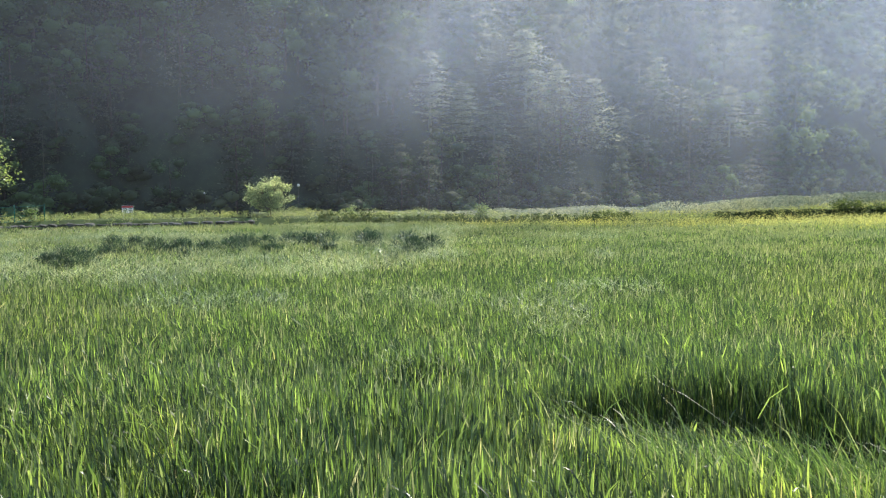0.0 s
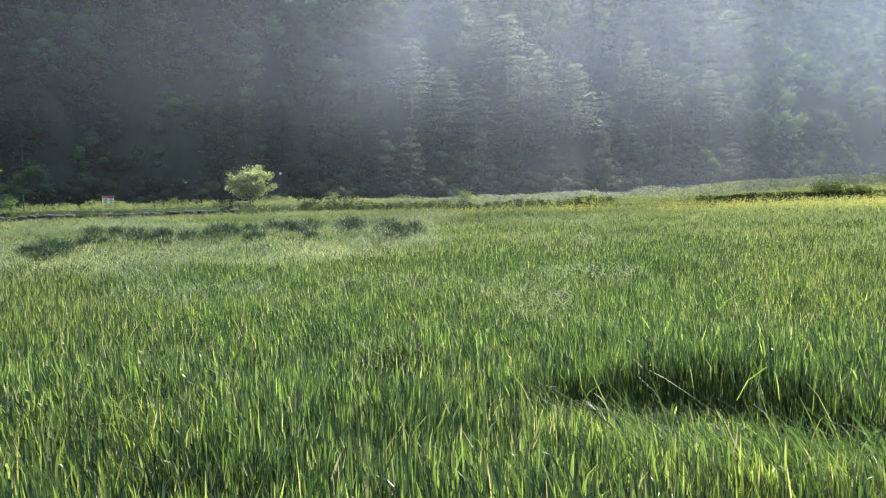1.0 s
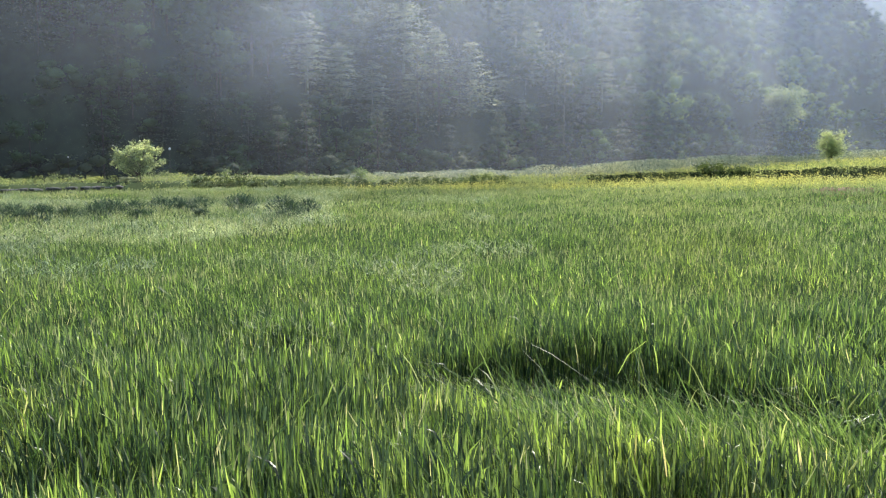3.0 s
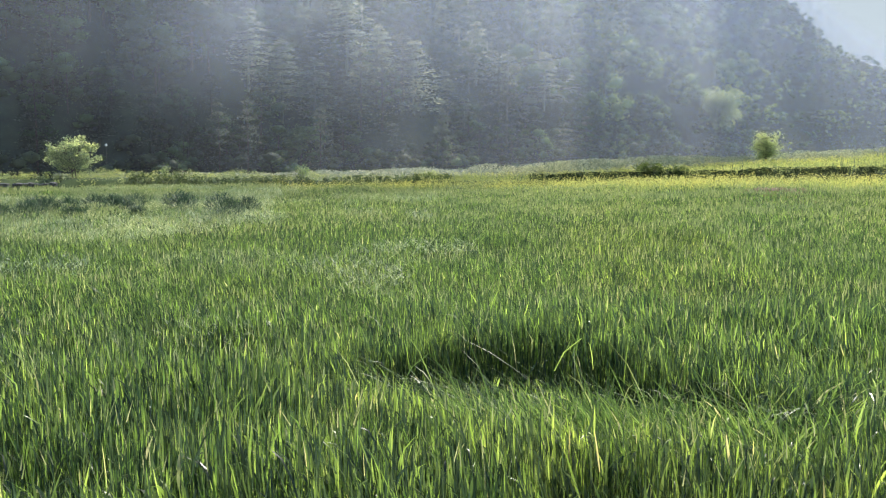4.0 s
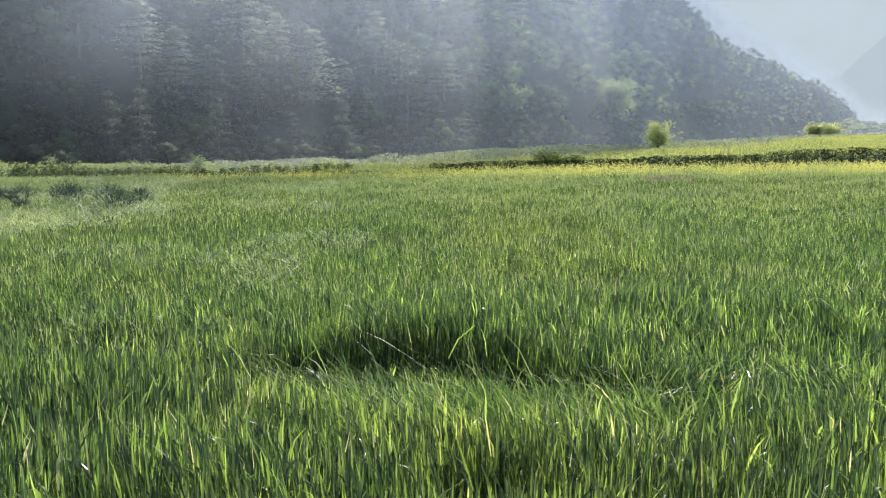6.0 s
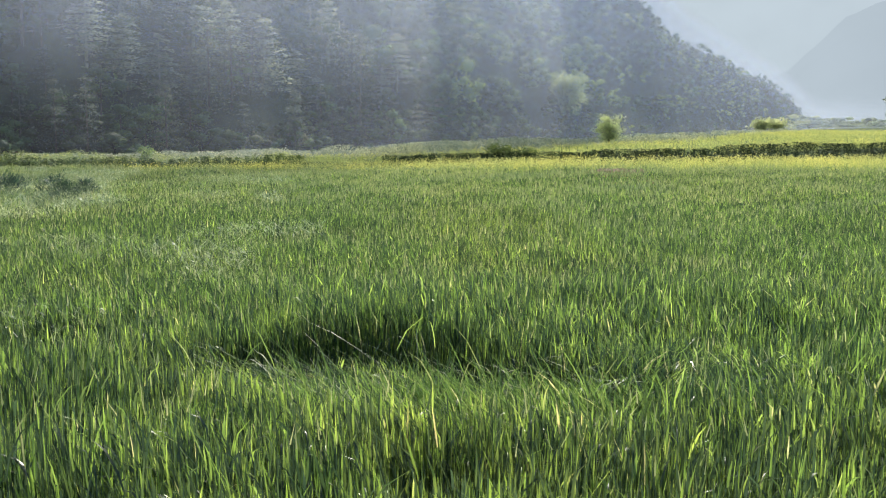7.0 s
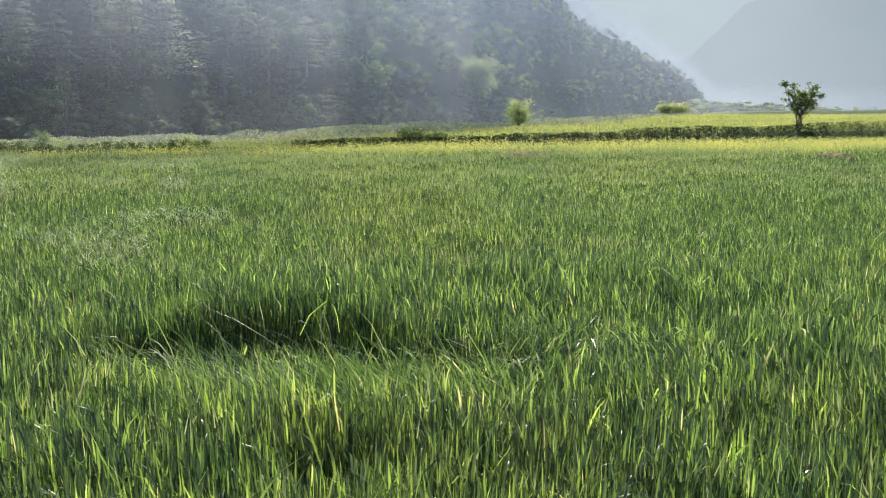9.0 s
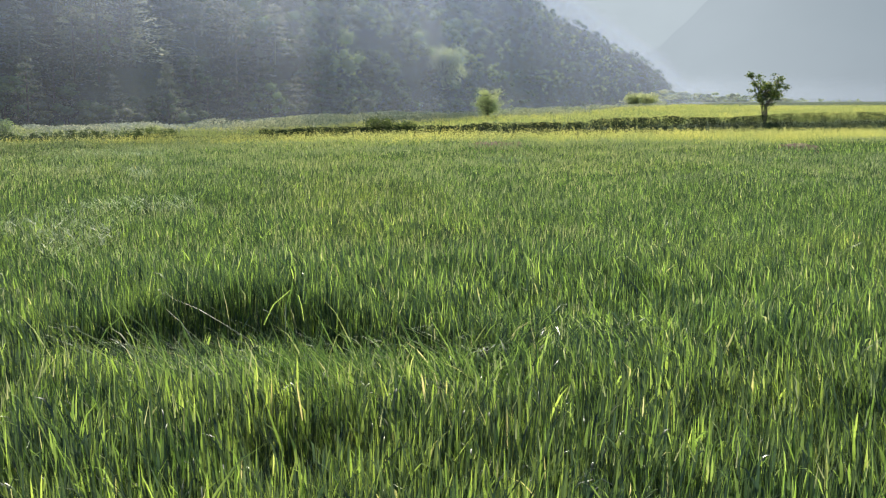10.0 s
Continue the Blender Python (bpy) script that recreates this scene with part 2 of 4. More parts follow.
# left of centre, crest and slope are raised out of view to block the sun
CREST = curve(((-80, 15), (-50, 21), (-20, 27), (-6, 25), (0, 22), (10, 19), (18, 17.2), (25, 13.6), (31.5, 8.7), (35.2, 5.6), (38.5, 3.5), (41.3, 1.7), (42.6, 0.4), (43.2, 0.0), (80, 0.0)))
HILL_SLOPE = curve(((-80, 1.25), (-10, 1.25), (-3, 0.95), (2, 0.70), (6, 0.63), (12, 0.58), (22, 0.52), (32, 0.46), (43, 0.42)))
WEED_TOP = curve(((-60, -2.5), (-10, -2.52), (0, -2.43), (8, -2.15), (18, -1.58), (28, -0.96), (36, -0.5), (42, -0.2), (80, 0)))
CROP_TALL = 0.85


def smooth(a):
    a = np.clip(a, 0, 1)
    return a * a * (3 - 2 * a)


def lattice(x, y, size, seed=0):
    """Smooth value noise over the plan, 0 to 1."""
    x, y = np.asarray(x, float) / size, np.asarray(y, float) / size
    ix, iy = np.floor(x).astype(np.int64), np.floor(y).astype(np.int64)
    fx, fy = smooth(x - ix), smooth(y - iy)

    def corner(a, b):
        h = (a * 374761393 + b * 668265263 + seed * 144664) & 0x7FFFFFFF
        h = ((h ^ (h >> 13)) * 1274126177) & 0x7FFFFFFF
        return ((h ^ (h >> 16)) & 0xFFFF) / 65535.0

    low = corner(ix, iy) * (1 - fx) + corner(ix + 1, iy) * fx
    high = corner(ix, iy + 1) * (1 - fx) + corner(ix + 1, iy + 1) * fx
    return low * (1 - fy) + high * fy


def polar(x, y):
    return np.degrees(np.arctan2(x, y)), np.hypot(x, y)


def canopy_drop(az, r):
    """How far the top of the standing crop lies below the eye."""
    return 1.42 + FIELD_FALL(az) * np.maximum(r - 4, 0)


def hill_height(az, r):
    foot, steep = HILL_FOOT(az), HILL_SLOPE(az)
    tan = np.maximum(np.tan(np.radians(CREST(az))) - 1.5 / (foot * 1.4) * (CREST(az) > 0.3), 0)
    top = tan * foot / np.maximum(1 - tan / steep, 0.2)
    run = np.maximum(top / steep, 1.0)
    s = (r - foot) / run
    up = np.where(s < 1.0, np.clip(s, 0, 1), np.clip(1 - 0.45 * (s - 1), 0, 1))
    up = np.where(s < 0.12, up * np.clip(s / 0.12, 0, 1), up)
    return top * up


SPURS = (-20, -13, -6, 0.5, 5.5, 9.9, 13.6, 16.9, 21.2, 24.4, 28.4, 32, 35.5, 40)


def spur_rise(az, r):
    """Small spurs that run down the slope, each 0 to 1 high across."""
    c = az + 29 * (r - HILL_FOOT(az)) / HILL_FOOT(az)
    return sum(np.exp(-(((c - s) / 1.15) ** 2)) for s in SPURS)


def ground_z(x, y):
    az, r = polar(x, y)
    r1, r2 = FIELD_END(az), BANK_FOOT(az)
    field = EYE - canopy_drop(az, np.minimum(r, r1)) - CROP_TALL
    z1 = EYE - canopy_drop(az, r1) - CROP_TALL
    t3 = EYE - TERRACE_DROP(az)
    v, zv = np.maximum(VERGE(az), r2 + 4), EYE - VERGE_DROP(az)
    h, zh = np.maximum(HILL_FOOT(az), v + 6), EYE - FOOT_DROP(az)
    z = np.where(r < r2, np.where(r < r1, field, z1), 0)
    bank = z1 + (t3 - z1) * smooth((r - r2) / 1.1)
    z = np.where(r >= r2, bank, z)
    z = np.where(r >= r2 + 1.1, t3 + (zv - t3) * np.clip((r - r2 - 1.1) / np.maximum(v - r2 - 1.1, 1), 0, 1), z)
    z = np.where(r >= v, zv + (zh - zv) * np.clip((r - v) / (h - v), 0, 1), z)
    z = z + np.where(r > HILL_FOOT(az), hill_height(az, r), 0)
    rough = (lattice(x, y, 22, 5) - 0.5) * 7 + (lattice(x, y, 9, 6) - 0.5) * 2.5
    z = z + rough * np.clip(hill_height(az, r) / 14, 0, 1) * (r > HILL_FOOT(az))
    z = z + 3.0 * spur_rise(az, r) * np.clip(hill_height(az, r) / 8, 0, 1) * (r > HILL_FOOT(az)) * np.interp(az, (20, 30, 40), (1, 0.4, 0.1))
    small = (lattice(x, y, 3.1, 2) - 0.5) * 0.12
    z = z + small * np.clip((r - 8) / 10, 0, 1)
    behind = np.abs(az) > 85
    return np.where(behind, np.where(r < 30, 0.08, 0.0), z)


def at(az, r):
    """The place on the ground in that direction and at that distance."""
    x, y = r * math.sin(radians(az)), r * math.cos(radians(az))
    return Vector((x, y, float(ground_z(np.array([x]), np.array([y]))[0])))


def el_height(el, r):
    return EYE + r * math.tan(radians(el))


# ---- mesh helpers ----
def np_mesh(name, verts, faces, material=None, shade_smooth=False, other=None, other_from=0):
    verts, faces = np.asarray(verts, np.float32), np.asarray(faces, np.int32)
    me = bpy.data.meshes.new(name)
    me.vertices.add(len(verts))
    me.vertices.foreach_set("co", verts.ravel())
    me.loops.add(faces.size)
    me.loops.foreach_set("vertex_index", faces.ravel())
    me.polygons.add(len(faces))
    me.polygons.foreach_set("loop_start", np.arange(0, faces.size, faces.shape[1], dtype=np.int32))
    if shade_smooth:
        me.polygons.foreach_set("use_smooth", np.ones(len(faces), bool))
    me.update(calc_edges=True)
    me.validate()
    if material:
        me.materials.append(material)
    if other:
        me.materials.append(other)
        me.polygons.foreach_set("material_index", (np.arange(len(faces)) >= other_from).astype(np.int32))
    return me


def joined(pieces):
    """One list of vertices and triangles from several."""
    vs, fs, n = [], [], 0
    for v, f in pieces:
        vs.append(v)
        fs.append(f + n)
        n += len(v)
    return np.concatenate(vs), np.concatenate(fs)


def part(name, data, material, parent, label=""):
    if isinstance(data, bmesh.types.BMesh):
        me = bpy.data.meshes.new(name)
        data.to_mesh(me)
        data.free()
        me.materials.append(material)
    elif isinstance(data, tuple):
        me = np_mesh(name, data[0], data[1], material)
    else:
        me = data
    ob = new(name, me)
    ob.parent = parent
    return tagged(ob, label)


def sheet(az_list, r_list, height):
    """A quad grid over the plan."""
    a, r = np.meshgrid(np.radians(az_list), r_list, indexing="ij")
    x, y = r * np.sin(a), r * np.cos(a)
    v = np.stack([x, y, height(x, y)], -1).reshape(-1, 3)
    n, m = len(az_list), len(r_list)
    i = (np.arange(n - 1)[:, None] * m + np.arange(m - 1)[None]).ravel()
    return v, np.stack([i, i + 1, i + m + 1, i + m], -1)


# ground: one sheet from under the camera to the horizon
az_front = np.concatenate([np.arange(-180, -60, 6), np.arange(-60, 70, 0.7), np.arange(70, 180, 6), [180.0]])
r_ground = np.concatenate([[0.02, 1, 2, 3], np.arange(4, 12, 0.5), np.arange(12, 90, 0.8), np.arange(90, 420, 6), [450, 520, 650, 900, 1400, 2200, 3600]])
gv, gf = sheet(az_front, r_ground, ground_z)
ground = tagged(new("ground", np_mesh("ground", gv, gf[:, ::-1], SOIL, True)), "green-brown farmland soil under the crops and banks", "ground", kind="structure")
wooded = np.hypot(gv[gf].mean(1)[:, 0], gv[gf].mean(1)[:, 1]) > HILL_FOOT(polar(gv[gf].mean(1)[:, 0], gv[gf].mean(1)[:, 1])[0]) - 3
wooded &= CREST(polar(gv[gf].mean(1)[:, 0], gv[gf].mean(1)[:, 1])[0]) > 0.1
ground.data.materials.append(FOREST_FLOOR)
ground.data.polygons.foreach_set("material_index", wooded.astype(np.int32))


# ---- leaves and blades in bulk ----
rng = np.random.default_rng(7)


def blades(base, length, width, face, lean_to, lean, bend, segs=3):
    """Tapering grass blades that lean and bend: base (n, 3), the rest (n,). Triangles only."""
    n = len(base)
    rows, pos = [], base.astype(float).copy()
    side = np.stack([np.cos(face), np.sin(face), np.zeros(n)], -1)
    shape = {3: (0.55, 1.0, 0.8), 2: (0.7, 1.0), 1: (1.0,)}[segs]
    for s in range(segs + 1):
        if s < segs:
            w = (width * shape[s] / 2)[:, None]
            rows += [pos - side * w, pos + side * w]
        else:
            rows.append(pos.copy())
        ang = lean + bend * ((s + 0.5) / segs) ** 1.6
        step = (length / segs)[:, None]
        pos = pos + step * np.stack([np.sin(ang) * np.cos(lean_to), np.sin(ang) * np.sin(lean_to), np.cos(ang)], -1)
    k = len(rows)
    verts = np.stack(rows, 1).reshape(-1, 3)
    pattern = []
    for s in range(segs - 1):
        a = 2 * s
        pattern += [(a, a + 1, a + 3), (a, a + 3, a + 2)]
    a = 2 * (segs - 1)
    pattern.append((a, a + 1, a + 2))
    faces = (np.arange(n)[:, None, None] * k + np.array(pattern)[None]).reshape(-1, 3)
    return verts, faces


def leaves(centre, size, aspect=0.6, up=0.4, gen=None):
    """Small folded leaves, two triangles each, at (n, 3) places with sizes (n,). up: how much they lie level."""
    gen = gen or rng
    n = len(centre)
    d = gen.normal(size=(n, 3))
    d[:, 2] *= 1 - up
    d /= np.linalg.norm(d, axis=1, keepdims=True)
    q = gen.normal(size=(n, 3))
    s = np.cross(d, q)
    s /= np.linalg.norm(s, axis=1, keepdims=True)
    a = centre - d * size[:, None] / 2
    b = centre + d * size[:, None] / 2
    m = centre + np.cross(d, s) * (size * 0.12)[:, None]
    w = s * (size * aspect / 2)[:, None]
    v = np.stack([a, m + w, b, m - w], 1).reshape(-1, 3)
    f = (np.arange(n)[:, None, None] * 4 + np.array([(0, 1, 2), (0, 2, 3)])[None]).reshape(-1, 3)
    return v, f


def tube(points, radii, sides=6):
    """A tapering limb through the points."""
    pts = [Vector(p) for p in points]
    v, f = [], []
    for i, p in enumerate(pts):
        way = (pts[min(i + 1, len(pts) - 1)] - pts[max(i - 1, 0)]).normalized()
        u = way.orthogonal().normalized()
        w = way.cross(u)
        for k in range(sides):
            a = 2 * math.pi * k / sides
            v.append(tuple(p + (u * math.cos(a) + w * math.sin(a)) * radii[i]))
    for i in range(len(pts) - 1):
        for k in range(sides):
            a, b = i * sides + k, i * sides + (k + 1) % sides
            f += [(a, b, b + sides), (a, b + sides, a + sides)]
    return np.array(v), np.array(f)


def sector(count, az0, az1, r0, r1):
    """Places spread evenly over a piece of the plan."""
    az = rng.uniform(az0, az1, count)
    r = np.sqrt(rng.uniform(0, 1, count) * (r1 * r1 - r0 * r0) + r0 * r0)
    return r * np.sin(np.radians(az)), r * np.cos(np.radians(az))


def near_line(x, y, line):
    """Distance of each place from a polyline, and how far along it that is (0 to 1)."""
    best, along = np.full(len(x), 1e9), np.zeros(len(x))
    for i, ((ax, ay), (bx, by)) in enumerate(zip(line[:-1], line[1:])):
        t = np.clip(((x - ax) * (bx - ax) + (y - ay) * (by - ay)) / ((bx - ax) ** 2 + (by - ay) ** 2), 0, 1)
        d = np.hypot(x - ax - t * (bx - ax), y - ay - t * (by - ay))
        along = np.where(d < best, (i + t) / (len(line) - 1), along)
        best = np.minimum(best, d)
    return best, along

# ---- the wooded hill ----
def lump(gen, level):
    """A rough ball of radius 1, to be squashed into a bough or a crown's clump."""
    bm = bmesh.new()
    bmesh.ops.create_icosphere(bm, subdivisions=2 if level == 0 else 1, radius=1.0)
    v = np.array([q.co for q in bm.verts])
    f = np.array([[q.index for q in face.verts] for face in bm.faces])
    bm.free()
    return v * gen.uniform(0.76, 1.12, (len(v), 1)), f


def conifer(gen, level, count=None):
    """A pine 1 high: tiers of flat, slightly drooping boughs round a thin trunk, made of needle sprays."""
    pieces, pts, sizes = [tube([(0, 0, -0.05), (0.004, 0, 0.4), (0, 0, 0.93)], [0.014, 0.010, 0.003], 5)], [], []
    tiers, each, m = count or ((10, 4, 28), (8, 4, 18), (6, 4, 12))[level]
    for i in range(tiers):
        t = (i + gen.uniform(0, 0.5)) / tiers
        for b in range(each):
            z, reach = 0.12 + 0.83 * t + gen.uniform(-0.02, 0.02), (0.25 * (1 - t) ** 0.75 + 0.03) * gen.uniform(0.7, 1.25)
            a = 6.283 * b / each + i * 1.1 + gen.uniform(-0.45, 0.45)
            out = gen.uniform(0.03, 1.0, m)
            q = np.stack([reach * out, gen.normal(0, 0.17, m) * reach * (0.5 + out), gen.normal(0, 0.010, m) + 0.10 * reach * np.sin(out * 2.6) - 0.16 * reach * out ** 2], -1)
            turn = np.array([[math.cos(a), -math.sin(a), 0], [math.sin(a), math.cos(a), 0], [0, 0, 1]])
            pts.append(q @ turn.T + (0, 0, z))
            sizes.append(gen.uniform(0.020, 0.044, m) * (1.0, 1.3, 1.6)[level])
    pieces.append(leaves(np.concatenate(pts), np.concatenate(sizes), 0.42, 0.6, gen))
    return joined(pieces)


def broad_tree(gen, level):
    """A round-headed tree 1 high: uneven leafy clumps with small loose leaves at their edges."""
    pieces, pts, sizes = [], [], []
    for i in range((9, 8, 5)[level]):
        z = gen.uniform(0.26, 0.84)
        out = 0.25 * math.sqrt(max(0.05, 1 - ((z - 0.5) / 0.42) ** 2)) * gen.uniform(0.3, 1.1)
        a = gen.uniform(0, 6.283)
        c = np.array([math.cos(a) * out, math.sin(a) * out, z])
        rad = gen.uniform(0.11, 0.18) * (1.0, 1.05, 1.2)[level]
        v, f = lump(gen, 0 if level == 0 else 1)
        fill = (0.56, 0.62, 0.72)[level]
        pieces.append((v * rad * (fill, fill, 0.85 * fill) + c, f))
        m = (78, 42, 24)[level]
        d = gen.normal(size=(m, 3))
        d /= np.linalg.norm(d, axis=1, keepdims=True)
        pts.append(c + d * rad * gen.uniform(0.55, 1.10, (m, 1)) * (1, 1, 0.8))
        sizes.append(gen.uniform(0.020, 0.038, m) * (1.0, 1.35, 1.8)[level])
    pieces.append(leaves(np.concatenate(pts), np.concatenate(sizes), 0.75, 0.3, gen))
    return joined(pieces)


# tops of the pines that stand out of the slope, toned pale as if sunlit: direction and elevation
LEADERS = ((-0.8, 7.7), (1.2, 6.1), (3.2, 5.1), (5.6, 4.1), (7.2, 7.0), (9.4, 6.1), (11.2, 4.3), (12.6, 2.7), (13.3, 7.2), (14.9, 5.3), (16.6, 3.2), (17.6, 5.6), (19.3, 3.8), (10.2, 10.6), (12.2, 9.4), (5.2, 9.2))


def leader_place(az, el, tall):
    """Where on the slope a pine of that height has its top at that elevation."""
    r = np.arange(float(HILL_FOOT(az)) + 2, float(HILL_FOOT(az)) + 70, 0.5)
    x, y = r * math.sin(radians(az)), r * math.cos(radians(az))
    k = int(np.argmin(np.abs(ground_z(x, y) + tall - EYE - r * math.tan(radians(el)))))
    return x[k], y[k], float(ground_z(x[k:k + 1], y[k:k + 1])[0])


def forest():
    gen = np.random.default_rng(21)
    kinds = {(kind, level): [make(gen, level) for _ in range(5)] for kind, make in (("pine", conifer), ("broad", broad_tree)) for level in (0, 1, 2)}
    stem = tube([(0, 0, -0.05), (0.005, 0, 0.3), (0, 0, 0.85)], [0.014, 0.010, 0.003], 5)
    made = {"pine": [], "broad": [], "stem": [], "under": [], "fresh": []}
    tones = {key: [] for key in made}

    def put(key, verts, faces, tone):
        made[key].append((verts, faces))
        tones[key].append(np.full(len(verts), tone, np.float32))

    big = [conifer(gen, 0, (12, 5, 36)) for _ in range(4)]
    leaders = []
    for k, (az, el) in enumerate(LEADERS):
        tall = gen.uniform(7.0, 9.0) * min(1.1, max(0.6, el / 5.8))
        x, y, z = leader_place(az, el, tall)
        leaders.append((x, y))
        t = gen.uniform(0, 6.283)
        rot = np.array([[math.cos(t), -math.sin(t), 0], [math.sin(t), math.cos(t), 0], [0, 0, 1]])
        # the pale tone puts sunlight into the leaders' colour
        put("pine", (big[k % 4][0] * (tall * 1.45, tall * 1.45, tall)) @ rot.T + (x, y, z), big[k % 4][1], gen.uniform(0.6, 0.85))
    leaders = np.array(leaders)
    for az in np.arange(-31, 43.2, 0.35):
        foot = float(HILL_FOOT(az))
        tan = math.tan(radians(float(CREST(az))))
        crest_top = foot + tan * foot / (1 - tan / float(HILL_SLOPE(az))) / float(HILL_SLOPE(az)) + 14
        r = foot - 1 + gen.uniform(0, 5)
        while r < crest_top:
            tall_here = float(ground_z(np.array([r * math.sin(radians(az))]), np.array([r * math.cos(radians(az))]))[0])
            high = tall_here > r * 0.23
            gap = (7.0 if az < 14 else 3.8) if high else 2.7 if az < -2 else 3.7 if r < 120 else 3.2 if r < 170 else 2.9
            wide = radians(0.35) * r
            if gen.uniform() < wide / gap:
                a = az + gen.uniform(-0.3, 0.3)
                x, y = r * math.sin(radians(a)), r * math.cos(radians(a))
                hill = float(hill_height(np.array([a]), np.array([r]))[0])
                clearing = abs(a - 28.2) < 1.5 and r < 155
                if (hill > 0.02 or r < foot + 6) and not clearing:
                    spur = float(spur_rise(a + 0.5, r))
                    share = 0.30 + 0.62 * float(smooth(np.array((a - 16) / 10.0)))
                    if a < 6 and r - foot < 14:
                        share = 0.65
                    leafy = gen.uniform() < share
                    kind = "broad" if leafy else "pine"
                    tall = gen.uniform(7.0, 10.5) if leafy else gen.uniform(9.5, 15.5)
                    if r - foot < 7:
                        tall *= 0.62
                    tall *= 1 - 0.58 * min(1, max(0, (r - 108) / 75))
                    if a < 24:
                        tall *= 1.1 if spur > 0.55 and r - foot > 9 else 0.85
                    if r > crest_top - 30:
                        tall *= 0.65
                    beyond = (x - leaders[:, 0]) * sun_way.x + (y - leaders[:, 1]) * sun_way.y
                    aside = np.hypot(x - leaders[:, 0] - beyond * sun_way.x / 0.766, y - leaders[:, 1] - beyond * sun_way.y / 0.766)
                    if np.any((beyond > 1.5) & (beyond < 9) & (aside < 3.0)):
                        tall *= 0.55
                    level = 2 if high else 0 if r < 106 else 1 if r < 150 else 2
                    v, f = kinds[kind, level][gen.integers(5)]
                    # crowns on the spurs mostly take the brighter, sunlit colour
                    bright = leafy and gen.uniform() < (0.0 if a < 17 else 0.10 + 0.65 * (spur > 0.55) * (r - foot > 8))
                    t = gen.uniform(0, 6.283)
                    wide_by = tall * (gen.uniform(1.0, 1.35) if leafy else gen.uniform(0.85, 1.2))
                    rot = np.array([[math.cos(t), -math.sin(t), 0], [math.sin(t), math.cos(t), 0], [0, 0, 1]])
                    sunk = 0.06
                    if r > crest_top - 30 and a > 14:
                        wide_by, sunk = wide_by * 1.1, 0.28
                    z = float(ground_z(np.array([x]), np.array([y]))[0])
                    # low tones put shade into the colour of pines at the foot
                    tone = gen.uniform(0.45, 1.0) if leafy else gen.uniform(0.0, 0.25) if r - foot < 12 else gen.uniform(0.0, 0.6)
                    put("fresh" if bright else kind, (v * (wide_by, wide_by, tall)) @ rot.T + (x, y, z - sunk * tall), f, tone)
                    if level == 0 and r - foot < 25:
                        put("stem", stem[0] * tall + (x, y, z), stem[1], 0.5)
            r += gap * gen.uniform(0.75, 1.25)
    for k in range(400):
        a = gen.uniform(-34, 41) if k < 180 else gen.uniform(-34, 4) if k < 370 else gen.uniform(26.4, 30)
        r = float(HILL_FOOT(a)) + gen.uniform(-3, 12 if a > 4 else 34)
        x, y, tall = r * math.sin(radians(a)), r * math.cos(radians(a)), gen.uniform(2.0, 4.0)
        v, f = kinds["broad", 2][gen.integers(5)]
        put("under", v * (tall * 1.4, tall * 1.4, tall) + (x, y, float(ground_z(np.array([x]), np.array([y]))[0]) - 0.3 * tall), f, gen.uniform(0.2, 0.9))
    for name, key, material, label in (("forest_undergrowth", "under", BROADLEAF, "dark shrubby undergrowth at the foot of the wood"),
                                       ("pine_forest", "pine", PINE, "dark pine forest on a steep hillside, sun and shade partly put into its tones"),
                                       ("broadleaf_forest", "broad", BROADLEAF, "fresh green broadleaf trees among the hillside pines"),
                                       ("fresh_forest", "fresh", SUNLIT_FRESH, "spring-green crowns standing out of the wooded slope, sunlight put into their bright colour"),
                                       ("forest_trunks", "stem", BARK, "thin dark trunks at the edge of the forest")):
        me = np_mesh(name, *joined(made[key]), material, key != "stem")
        me.attributes.new("tone", "FLOAT", "POINT").data.foreach_set("value", np.concatenate(tones[key]))
        tagged(new(name, me), label, "undergrowth" if key == "under" else "forest", kind="stuff")


forest()


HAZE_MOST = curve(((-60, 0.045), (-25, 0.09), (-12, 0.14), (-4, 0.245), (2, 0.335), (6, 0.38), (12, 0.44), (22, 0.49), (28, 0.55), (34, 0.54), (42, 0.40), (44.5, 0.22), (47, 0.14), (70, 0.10)))


